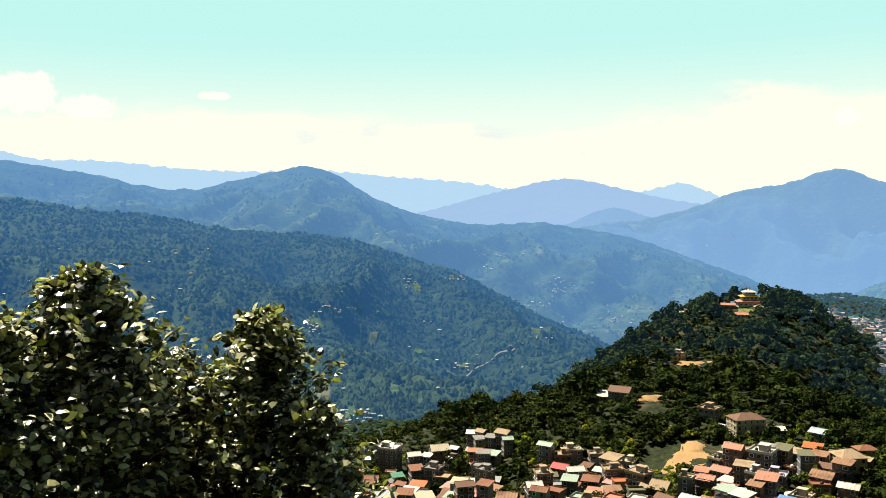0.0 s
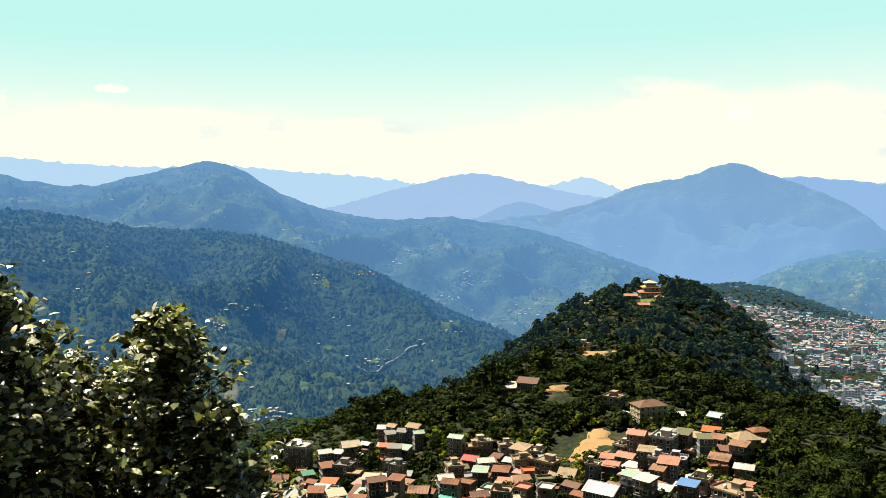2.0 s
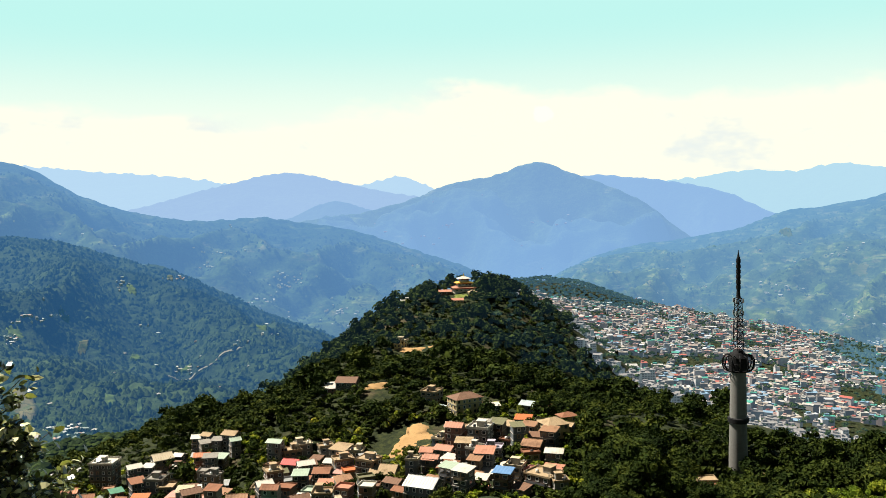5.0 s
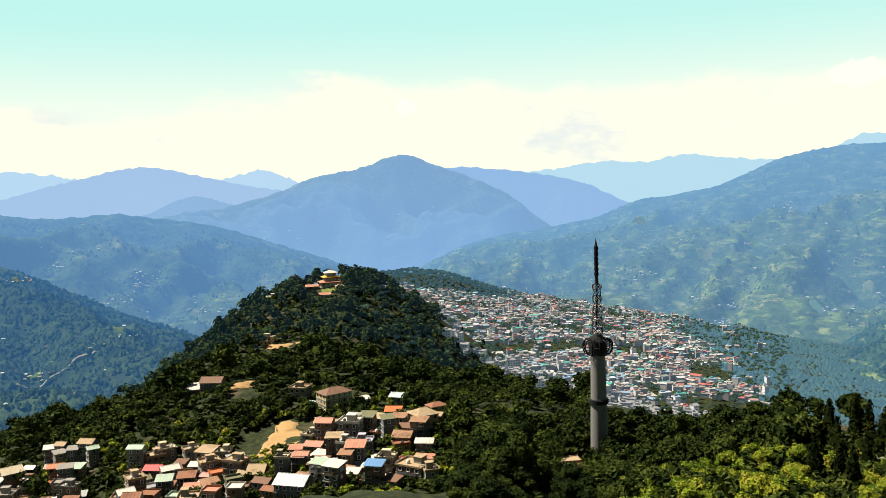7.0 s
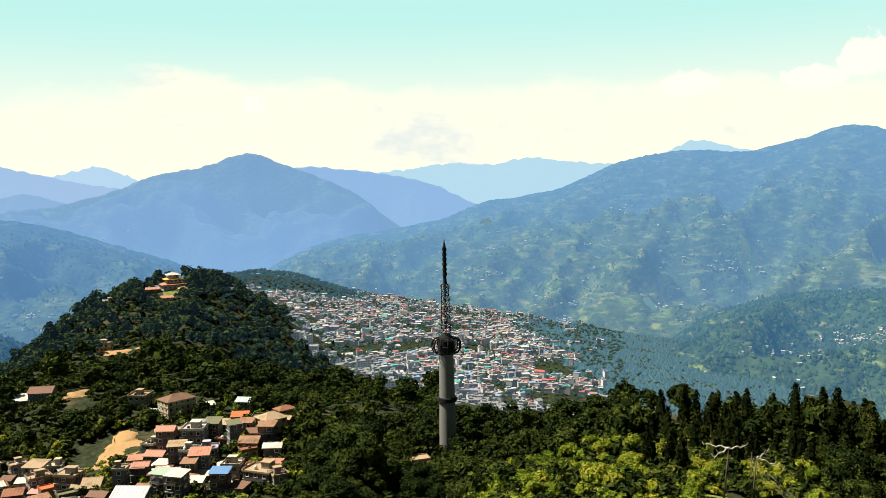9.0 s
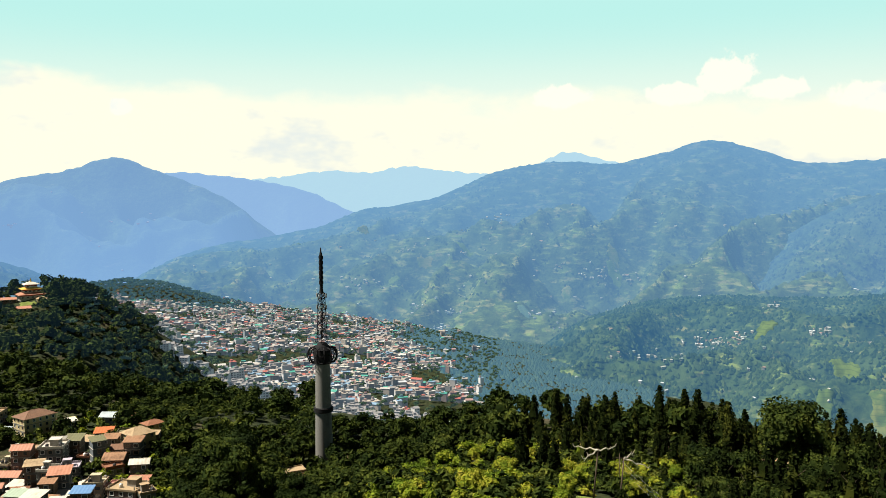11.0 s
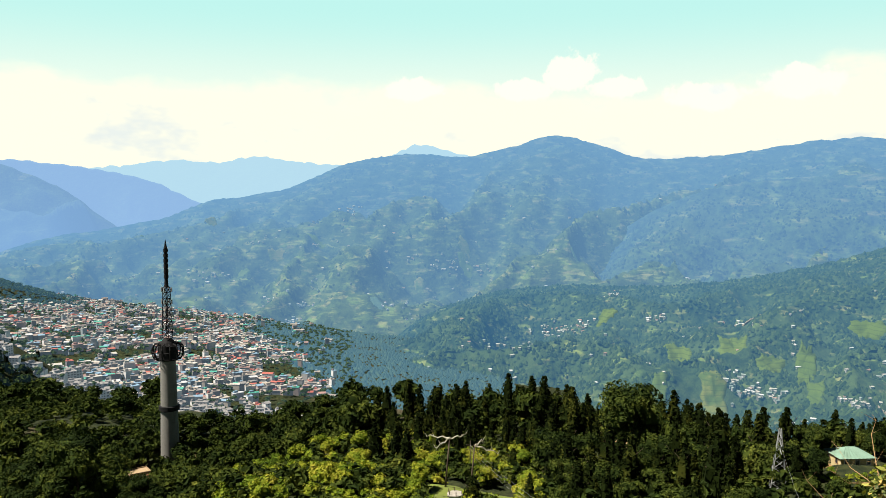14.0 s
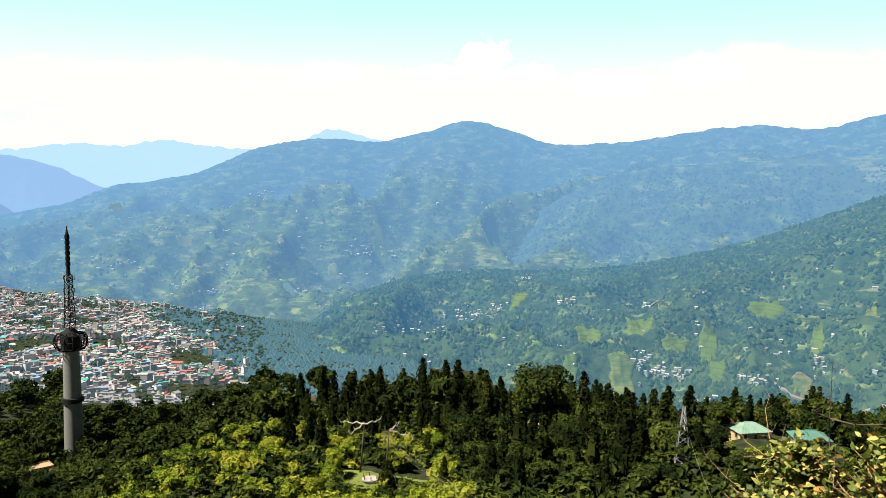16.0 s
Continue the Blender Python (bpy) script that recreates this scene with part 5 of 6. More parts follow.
def town_kind(storeys, kind):
    """A town house of unit width and depth: (walls, roof, window bands) as solids."""
    h = 3.0 * storeys
    a, r, g = Solid(), Solid(), Solid()
    a.box(0, 0, -6, 1, 1, 6 + h)
    if kind == "flat":
        r.box(0, 0, h, 1.08, 1.08, 0.3).box(-0.2, 0.15, h + 0.3, 0.4, 0.4, 2.2)
    else:
        q = 1.6
        r.poly([(-0.56, -0.56, h), (0.56, -0.56, h), (0.56, 0.56, h), (-0.56, 0.56, h), (-0.56, 0, h + q), (0.56, 0, h + q)], [(0, 1, 5, 4), (2, 3, 4, 5), (1, 2, 5), (3, 0, 4), (3, 2, 1, 0)])
    for k in range(storeys):
        for i in range(3):
            g.box((i - 1) * 0.3, -0.502, 3 * k + 1.0, 0.16, 0.02, 1.3)
    return a, r, g


TOWN_KINDS = [town_kind(st, kd) for st, kd in ((2, "flat"), (3, "flat"), (4, "flat"), (5, "flat"), (2, "gable"), (3, "gable"), (4, "gable"))]
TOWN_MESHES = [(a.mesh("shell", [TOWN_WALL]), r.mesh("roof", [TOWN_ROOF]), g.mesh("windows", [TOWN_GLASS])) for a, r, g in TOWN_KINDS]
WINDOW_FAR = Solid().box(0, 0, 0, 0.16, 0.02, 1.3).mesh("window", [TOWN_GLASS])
STOREYS = (2, 3, 4, 5, 2, 3, 4)
TOWN_LABELS = ("low flat-roofed concrete town house", "three-storey flat-roofed concrete town house", "four-storey concrete apartment house in the town", "tall five-storey concrete apartment house in the town",
               "low town house under a gabled metal roof", "three-storey town house under a gabled metal roof", "four-storey town house under a gabled metal roof")


def town_mask(a, r, X, Y):
    knoll = np.hypot(X - KNOLL[0], Y - KNOLL[1]) > 150
    return beside_town(a, r) & knoll & (wave(X, Y, 55, 190, 3) > -0.5) & (wave(X, Y, 56, 45, 2) > -0.95) & ((a < 42 + 6 * np.clip((1500 - r) / 500, 0, 1) + 1.5 * wave(X, Y, 58, 120, 2)) | ((a < 49) & (wave(X, Y, 60, 70, 2) > 1.1)))


TX, TY, TA, TR = scatter(131, 22, 48, 740, 1900, 9.8, town_mask)
TZ = height_at(TX, TY)
srt = np.argsort(TR)
joined_town = {k: ([], [], []) for k in range(len(TOWN_KINDS))}
for count, i in enumerate(srt):
    k = rng.choice((0, 1, 1, 2, 2, 3, 4, 5, 6))
    wx, wy, wz = rng.choice((rng.uniform(4.5, 8.0), rng.uniform(4.5, 8.0), rng.uniform(7.5, 13.0))), rng.uniform(4.5, 8.0), rng.uniform(0.5, 0.95)
    m = pose(TX[i], TY[i], TZ[i] - 1.5, 0, 0, -TA[i] + rng.uniform(-35, 35))
    if count < 230:
        ob = thing("town_house", m, TOWN_LABELS[k] + " on the crowded slope", "house", "houses of the far town")
        ob.scale = (wx, wy, wz)
        part("shell", TOWN_MESHES[k][0], ob)
        part("roof", TOWN_MESHES[k][1], ob)
        for st in range(STOREYS[k]):
            for j in range(3):
                part("window", WINDOW_FAR, ob, at=pose((j - 1) * 0.3, -0.502, 3 * st + 1.0))
    else:
        joined_town[k][0].append(np.array(m @ Matrix.Diagonal((wx, wy, wz, 1))))
V, F, S = [], [], []
off = 0
for k, (ms, _, _) in joined_town.items():
    for solid, slot in zip(TOWN_KINDS[k][:2], (0, 1)):
        tri = []
        for f in solid.f:
            tri += [(f[0], f[q], f[q + 1]) for q in range(1, len(f) - 1)]
        v, f = joined((np.array(solid.v), np.array(tri)), ms)
        V.append(v), F.append(f + off), S.append(np.full(len(f), slot))
        off += len(v)
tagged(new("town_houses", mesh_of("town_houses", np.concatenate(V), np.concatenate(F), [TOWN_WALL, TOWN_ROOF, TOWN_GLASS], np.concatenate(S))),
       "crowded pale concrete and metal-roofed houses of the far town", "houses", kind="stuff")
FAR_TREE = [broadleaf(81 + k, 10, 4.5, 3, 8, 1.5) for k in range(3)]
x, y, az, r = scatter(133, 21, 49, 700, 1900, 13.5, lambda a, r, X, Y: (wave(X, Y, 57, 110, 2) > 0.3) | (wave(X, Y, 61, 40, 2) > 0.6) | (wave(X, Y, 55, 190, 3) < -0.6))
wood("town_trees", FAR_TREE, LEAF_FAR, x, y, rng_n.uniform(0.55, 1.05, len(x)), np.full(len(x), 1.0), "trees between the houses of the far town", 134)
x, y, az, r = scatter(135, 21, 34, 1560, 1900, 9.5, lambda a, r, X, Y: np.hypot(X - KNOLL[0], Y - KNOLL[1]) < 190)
# knoll leaves, made bluer by emission that stands for haze
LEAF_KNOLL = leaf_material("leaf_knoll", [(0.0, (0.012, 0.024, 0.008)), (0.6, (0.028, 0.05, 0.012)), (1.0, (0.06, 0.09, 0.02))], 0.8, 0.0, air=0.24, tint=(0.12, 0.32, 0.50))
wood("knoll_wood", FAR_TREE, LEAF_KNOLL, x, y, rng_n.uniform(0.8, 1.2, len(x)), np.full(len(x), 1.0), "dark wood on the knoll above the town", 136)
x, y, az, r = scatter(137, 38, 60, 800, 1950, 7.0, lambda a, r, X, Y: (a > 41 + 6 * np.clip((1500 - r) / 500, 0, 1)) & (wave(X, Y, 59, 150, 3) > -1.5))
# valley leaves: nearly half is emission painted in for haze
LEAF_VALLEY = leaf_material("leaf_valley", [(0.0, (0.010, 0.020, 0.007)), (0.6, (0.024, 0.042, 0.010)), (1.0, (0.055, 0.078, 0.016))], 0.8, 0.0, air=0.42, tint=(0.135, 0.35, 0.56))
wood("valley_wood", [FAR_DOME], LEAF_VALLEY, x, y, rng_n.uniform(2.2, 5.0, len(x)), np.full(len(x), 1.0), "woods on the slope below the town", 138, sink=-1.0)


# ---- fields, villages and forest on the far hills ----
def spot(hill, az, el):
    """The share down the hill at which it shows at that elevation."""
    v = np.linspace(0, 1, 160)
    p = hill.place(np.full(160, az), v)
    e = np.degrees(np.arctan2(p[:, 2], np.hypot(p[:, 0], p[:, 1])))
    return float(v[np.argmin(np.abs(e - el))])


FIELD_TONES = [(0.070, 0.098, 0.018), (0.095, 0.105, 0.025), (0.058, 0.086, 0.016), (0.115, 0.100, 0.042)]
FIELD_MAT = {}


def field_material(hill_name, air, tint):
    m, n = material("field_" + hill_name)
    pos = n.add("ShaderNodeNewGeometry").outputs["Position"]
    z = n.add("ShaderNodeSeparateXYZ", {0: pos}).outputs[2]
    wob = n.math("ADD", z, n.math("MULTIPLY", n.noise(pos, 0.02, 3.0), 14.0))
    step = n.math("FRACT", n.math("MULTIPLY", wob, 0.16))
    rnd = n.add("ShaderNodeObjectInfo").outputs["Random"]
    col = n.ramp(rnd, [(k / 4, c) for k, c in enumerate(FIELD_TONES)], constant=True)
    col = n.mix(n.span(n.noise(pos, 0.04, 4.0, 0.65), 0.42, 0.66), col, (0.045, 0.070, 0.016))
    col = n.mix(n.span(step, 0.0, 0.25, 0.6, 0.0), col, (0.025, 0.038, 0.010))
    # distance haze goes into the field's own shader as emission
    finish(n, add_haze_glow(n, surface(n, col, 0.95, spec=0.05), air, tint))
    return m


def hill_field(hill, mat, az, el, w, h, seed):
    """A terraced field lying on a hillside, with an uneven edge."""
    mid = spot(hill, az, el)
    dv = h / max(4.0, float(smooth_curve(hill.crest, np.array([az]))[0] - smooth_curve(hill.foot, np.array([az]))[0]))
    v0, v1 = mid - dv / 2, mid + dv / 2
    n, k = 56, 6
    P = []
    for j in range(k + 1):
        for i in range(n):
            a = 2 * math.pi * i / n
            block = 1 / (abs(math.cos(a)) ** 3.5 + abs(math.sin(a)) ** 3.5) ** (1 / 3.5)
            e = block * (0.86 + 0.14 * math.sin(2 * a + seed) + 0.10 * math.sin(7 * a + 2.3 * seed) + 0.06 * math.sin(17 * a + seed)) * j / k
            u, w_ = math.cos(a) * e, math.sin(a) * e
            P.append((az + w / 2 * (u + 0.25 * math.sin(seed * 1.7) * w_), (v0 + v1) / 2 + (v1 - v0) / 2 * w_))
    P = np.array(P)
    V = hill.place(P[:, 0], np.clip(P[:, 1], 0.005, 0.99))
    V[:, 2] += np.repeat([3.5] * k + [-2.0], n)
    F = [(j * n + i, (j + 1) * n + i, (j + 1) * n + (i + 1) % n, j * n + (i + 1) % n) for j in range(k) for i in range(n)]
    tagged(new("ground_field", mesh_of("ground_field", V, F, [mat], smooth=True)), "sunlit green terraced field on the hillside", "field", kind="structure")


FRONT_FIELDS = [(74.0, -11.1, 1.9, 1.3), (70.6, -11.5, 1.5, 0.6), (78.3, -11.2, 1.1, 1.7), (76.2, -11.9, 1.5, 0.5), (84.7, -11.1, 0.9, 0.9), (72.9, -14.3, 1.9, 0.9), (78.9, -13.1, 1.1, 0.8),
                (84.0, -13.5, 1.1, 1.1), (81.6, -9.3, 1.9, 0.5), (87.5, -9.4, 0.9, 1.1), (66, -9.2, 1.2, 0.4), (69.5, -13.2, 1.2, 0.5)]
TERRACES = [(46.7, -4.5, 1.9, 0.4), (48.9, -5.6, 1.5, 0.5), (44.1, -5.5, 1.5, 0.4), (51.0, -3.9, 1.5, 0.4), (56.5, -5.0, 1.5, 0.4), (47.0, -7.2, 1.1, 0.5), (50.7, -8.6, 1.5, 0.6),
            (56.6, -6.4, 1.5, 0.4), (40.0, -3.2, 1.1, 0.3), (35.5, -4.3, 1.1, 0.2), (42, -6.6, 1.2, 0.3), (53.5, -7.2, 1.3, 0.4), (60.5, -5.6, 1.2, 0.3), (64, -5.8, 1.4, 0.4)]
VALLEY_FIELDS = [(-8.1, -12.2, 1.7, 1.2), (-8.4, -8.1, 1.1, 0.6), (-5.7, -7.3, 0.7, 0.3), (-4.7, -9.2, 0.7, 0.4), (-1.7, -10.1, 0.9, 0.25), (-1.7, -5.9, 0.8, 0.5), (0.6, -5.3, 0.5, 0.3), (6.2, -8.9, 0.8, 0.5),
                 (-3.3, -12.5, 0.7, 0.5), (-1.6, -13.4, 0.4, 0.4), (-6.3, -14.0, 0.9, 0.5), (1.3, -11.1, 1.1, 0.15)]
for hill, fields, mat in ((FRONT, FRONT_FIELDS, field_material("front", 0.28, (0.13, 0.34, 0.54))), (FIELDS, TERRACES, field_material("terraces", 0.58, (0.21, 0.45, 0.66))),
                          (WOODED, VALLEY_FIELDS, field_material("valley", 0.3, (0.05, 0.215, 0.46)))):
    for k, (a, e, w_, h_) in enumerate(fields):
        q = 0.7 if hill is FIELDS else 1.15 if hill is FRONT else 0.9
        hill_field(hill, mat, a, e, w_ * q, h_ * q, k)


def hill_road(hill, mat, way, label, half=2.2):
    """A pale unpaved road cut into a hillside, through (azimuth, elevation) stations."""
    az = np.array([p[0] for p in way])
    v = np.array([spot(hill, *p) for p in way])
    u = np.linspace(0, 1, 60)
    at = np.linspace(0, 1, len(way))
    a_, v_ = np.interp(u, at, az), np.clip(np.interp(u, at, v) + 0.0012 * np.sin(17 * u), 0.01, 0.98)
    c = hill.place(a_, v_)
    out = c[:, :2] / np.linalg.norm(c[:, :2], axis=1)[:, None]
    rim = np.array([-1.0, -1.0, 1.0, 1.0]) * half
    V = np.concatenate([np.column_stack([c[:, :2] + out * o, c[:, 2] + lift + 0.35 * o]) for o, lift in zip(rim, (-3.0, 2.0, 2.0, -3.0))])
    n = len(c)
    F = [(k * n + i, k * n + i + 1, (k + 1) * n + i + 1, (k + 1) * n + i) for k in range(3) for i in range(n - 1)]
    tagged(new("road_hill", mesh_of("road_hill", V, F, [mat], smooth=False)), label, "road", kind="structure")


def village(hill, clusters, strays, seed, size, air, tint):
    """Small houses on a hillside: clusters of (azimuth, elevation, width, height, count), and strays."""
    rng_ = np.random.RandomState(seed)
    A, E = [], []
    for a, e, w_, h_, n in clusters:
        A += list(rng_.normal(a, w_ / 2, n))
        E += list(rng_.normal(e, h_ / 2, n))
    v = np.array([spot(hill, a, e) for a, e in zip(A, E)])
    a_ = rng_.uniform(hill.a0 + 2, hill.a1 - 2, strays)
    v_ = rng_.uniform(0.3, 0.95, strays)
    A, v = np.concatenate([A, a_]), np.concatenate([v, v_])
    P = hill.place(A, v)
    out = []
    for p in P:
        sx, sy, sz = rng_.uniform(0.6, 1.8) * size, rng_.uniform(0.55, 1.1) * size, rng_.uniform(0.35, 0.65)
        out.append(np.array(pose(p[0], p[1], p[2] + 1.0, 0, 0, rng_.uniform(0, 180)) @ Matrix.Diagonal((sx, sy, sz, 1))))
    wall, roof = Solid().box(0, 0, -4, 1, 1, 8.0), Solid().poly([(-0.6, -0.6, 4), (0.6, -0.6, 4), (0.6, 0.6, 4), (-0.6, 0.6, 4), (-0.6, 0, 6), (0.6, 0, 6)], [(0, 1, 5, 4), (2, 3, 4, 5), (1, 2, 5, 5), (3, 0, 4, 4), (3, 2, 1, 0)])
    V1, F1 = joined((np.array(wall.v), np.array(wall.f)), out)
    tri = [t for f in ((0, 1, 5, 4), (2, 3, 4, 5)) for t in ((f[0], f[1], f[2]), (f[0], f[2], f[3]))] + [(1, 2, 5), (3, 0, 4), (3, 2, 1), (3, 1, 0)]
    F1 = np.concatenate([F1[:, [0, 1, 2]], F1[:, [0, 2, 3]]])
    V2, F2 = joined((np.array(roof.v), np.array(tri)), out)
    tagged(new("village_houses", mesh_of("village_houses", np.concatenate([V1, V2]), np.concatenate([F1, F2 + len(V1)]), village_materials(hill.name, air, tint), np.concatenate([np.zeros(len(F1)), np.ones(len(F2))]))),
           "scattered small pale village houses on the far hillside", "houses", kind="stuff")


ROAD_WEST = [(0.15, -11.35), (2.38, -10.98), (3.91, -10.35), (5.09, -9.81)]
ROAD_EAST = [(82.34, -13.70), (83.36, -14.28), (85.01, -14.50), (87.84, -14.58)]
ROAD_VILLAGE = [(73.27, -9.90), (74.53, -9.48), (76.01, -8.93), (77.66, -8.12)]
# the road carries the same painted haze as the hills it crosses
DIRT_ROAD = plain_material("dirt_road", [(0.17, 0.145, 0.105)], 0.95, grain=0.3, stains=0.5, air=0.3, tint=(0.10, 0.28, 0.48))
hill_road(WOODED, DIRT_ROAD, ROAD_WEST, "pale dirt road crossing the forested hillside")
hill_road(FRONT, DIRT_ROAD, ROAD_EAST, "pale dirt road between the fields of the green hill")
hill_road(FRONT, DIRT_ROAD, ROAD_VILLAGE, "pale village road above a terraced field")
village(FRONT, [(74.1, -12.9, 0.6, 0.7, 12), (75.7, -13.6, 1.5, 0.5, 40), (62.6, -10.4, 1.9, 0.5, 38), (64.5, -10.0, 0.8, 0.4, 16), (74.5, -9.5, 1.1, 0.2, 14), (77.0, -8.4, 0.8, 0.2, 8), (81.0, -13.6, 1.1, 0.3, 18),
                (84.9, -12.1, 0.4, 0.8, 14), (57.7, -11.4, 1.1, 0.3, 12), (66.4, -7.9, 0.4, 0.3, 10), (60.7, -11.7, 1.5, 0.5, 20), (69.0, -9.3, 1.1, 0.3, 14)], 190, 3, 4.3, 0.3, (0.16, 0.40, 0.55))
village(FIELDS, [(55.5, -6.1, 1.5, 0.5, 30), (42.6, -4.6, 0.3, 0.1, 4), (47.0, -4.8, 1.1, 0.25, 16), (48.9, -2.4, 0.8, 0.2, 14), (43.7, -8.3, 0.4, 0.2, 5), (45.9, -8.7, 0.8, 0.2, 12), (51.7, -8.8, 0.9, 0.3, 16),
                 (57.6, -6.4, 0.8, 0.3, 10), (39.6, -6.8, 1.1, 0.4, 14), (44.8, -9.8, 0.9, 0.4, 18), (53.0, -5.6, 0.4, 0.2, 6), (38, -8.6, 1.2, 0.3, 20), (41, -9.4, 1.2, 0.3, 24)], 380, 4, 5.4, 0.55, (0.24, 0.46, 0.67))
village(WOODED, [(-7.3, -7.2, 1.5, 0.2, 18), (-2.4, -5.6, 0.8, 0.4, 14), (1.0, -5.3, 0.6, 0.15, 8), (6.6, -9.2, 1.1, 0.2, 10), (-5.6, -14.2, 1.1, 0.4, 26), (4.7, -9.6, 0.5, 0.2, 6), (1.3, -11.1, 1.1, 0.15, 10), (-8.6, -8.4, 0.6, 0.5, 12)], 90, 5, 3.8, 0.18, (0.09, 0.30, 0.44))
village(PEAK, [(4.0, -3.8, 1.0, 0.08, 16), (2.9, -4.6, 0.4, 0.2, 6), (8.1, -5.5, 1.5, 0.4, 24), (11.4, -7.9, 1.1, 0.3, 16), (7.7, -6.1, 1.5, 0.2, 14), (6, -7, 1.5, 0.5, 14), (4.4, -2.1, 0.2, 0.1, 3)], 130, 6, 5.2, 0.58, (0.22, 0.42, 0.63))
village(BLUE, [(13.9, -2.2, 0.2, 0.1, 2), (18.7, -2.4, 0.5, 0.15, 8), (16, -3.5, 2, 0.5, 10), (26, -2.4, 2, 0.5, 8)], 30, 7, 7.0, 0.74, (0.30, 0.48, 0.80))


def canopy(hill, count, size, thin, thick, tint, seed, gaps, fields=(), lo=0.0, a0=None, a1=None, dense=-0.9, proto=None):
    """The far forest: thousands of low rounded crowns on a hillside, leaving fields open."""
    rng_ = np.random.RandomState(seed)
    az = rng_.uniform(a0 or hill.a0, a1 or hill.a1, count)
    v = rng_.uniform(lo, 0.98, count)
    p = hill.place(az, v)
    el = np.degrees(np.arctan2(p[:, 2], np.hypot(p[:, 0], p[:, 1])))
    ok = wave(p[:, 0], p[:, 1], seed + 5, 260, 4, 0.7) > dense + gaps * np.clip(v * 1.5, 0, 1)
    for a, e, w_, h_ in fields:
        ok &= ((az - a) / (w_ * 0.55)) ** 2 + ((el - e) / (h_ * 0.6)) ** 2 > 1
    p = p[ok]
    n = len(p)
    s = size * rng_.uniform(0.55, 1.35, n)
    V, F = joined(proto or CLUMP, matrices(p[:, 0], p[:, 1], p[:, 2], s, rng_.uniform(0.7, 1.3, n), seed))
    V = V + rng_.normal(scale=0.11 * size, size=V.shape)
    m, nd = material("canopy_" + hill.name)
    isl = nd.add("ShaderNodeNewGeometry")
    pos = isl.outputs["Position"]
    tone = nd.math("ADD", nd.math("MULTIPLY", isl.outputs["Random Per Island"], 0.55), nd.math("MULTIPLY", nd.noise(pos, 0.01, 3.0), 0.5))
    col = nd.ramp(tone, [(0.1, (0.010, 0.020, 0.007)), (0.5, (0.024, 0.042, 0.012)), (0.85, (0.052, 0.076, 0.018)), (1.0, (0.09, 0.11, 0.03))])
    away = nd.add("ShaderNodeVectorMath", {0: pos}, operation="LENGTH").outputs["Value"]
    # crowns get painted haze, an emission share that varies with distance
    finish(nd, add_haze_glow(nd, surface(nd, col, 0.95, bump=nd.noise(pos, 0.4, 3.0), depth=0.8, dist=1.5, spec=0.03), nd.span(away, hill.near, hill.far, thin, thick, smooth=False), tint))
    tagged(new("forest_canopy", mesh_of("forest_canopy", V, F, [m])), "dense green forest canopy of the far hill", "forest", kind="stuff")


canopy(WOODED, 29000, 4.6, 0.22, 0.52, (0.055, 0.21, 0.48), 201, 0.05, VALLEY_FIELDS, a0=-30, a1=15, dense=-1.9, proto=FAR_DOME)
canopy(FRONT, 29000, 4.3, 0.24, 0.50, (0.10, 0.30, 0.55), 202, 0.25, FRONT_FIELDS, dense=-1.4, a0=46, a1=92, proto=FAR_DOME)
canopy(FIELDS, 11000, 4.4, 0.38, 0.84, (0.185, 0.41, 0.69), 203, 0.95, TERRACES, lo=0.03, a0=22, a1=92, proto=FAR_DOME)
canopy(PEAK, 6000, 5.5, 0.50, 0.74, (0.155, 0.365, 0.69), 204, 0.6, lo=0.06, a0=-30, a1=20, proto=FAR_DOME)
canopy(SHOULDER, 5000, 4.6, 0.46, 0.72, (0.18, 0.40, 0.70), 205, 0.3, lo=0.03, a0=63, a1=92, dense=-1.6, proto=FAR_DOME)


# ---- the trees close below the terrace ----
def leaf_proto():
    v = np.array([(0, 0, 0), (0.3, 0.25, 0.06), (0.70, 0.21, 0.02), (1.0, 0, -0.12), (0.70, -0.21, 0.02), (0.3, -0.25, 0.06)], float)
    f = np.array([(0, 5, 1), (1, 5, 4), (1, 4, 2), (2, 4, 3)])
    return v, f


def leaf_matrices(at, way, size, rng_, facing):
    """Leaves at places, pointing along way, with their faces turned up."""
    n = len(at)
    x = way / np.linalg.norm(way, axis=1)[:, None]
    up = facing + rng_.normal(scale=0.4, size=(n, 3))
    y = np.cross(up, x)
    y /= np.linalg.norm(y, axis=1)[:, None]
    z = np.cross(x, y)
    m = np.zeros((n, 4, 4))
    for k, a in enumerate((x, y, z)):
        m[:, :3, k] = a * size[:, None]
    m[:, :3, 3], m[:, 3, 3] = at, 1
    return m


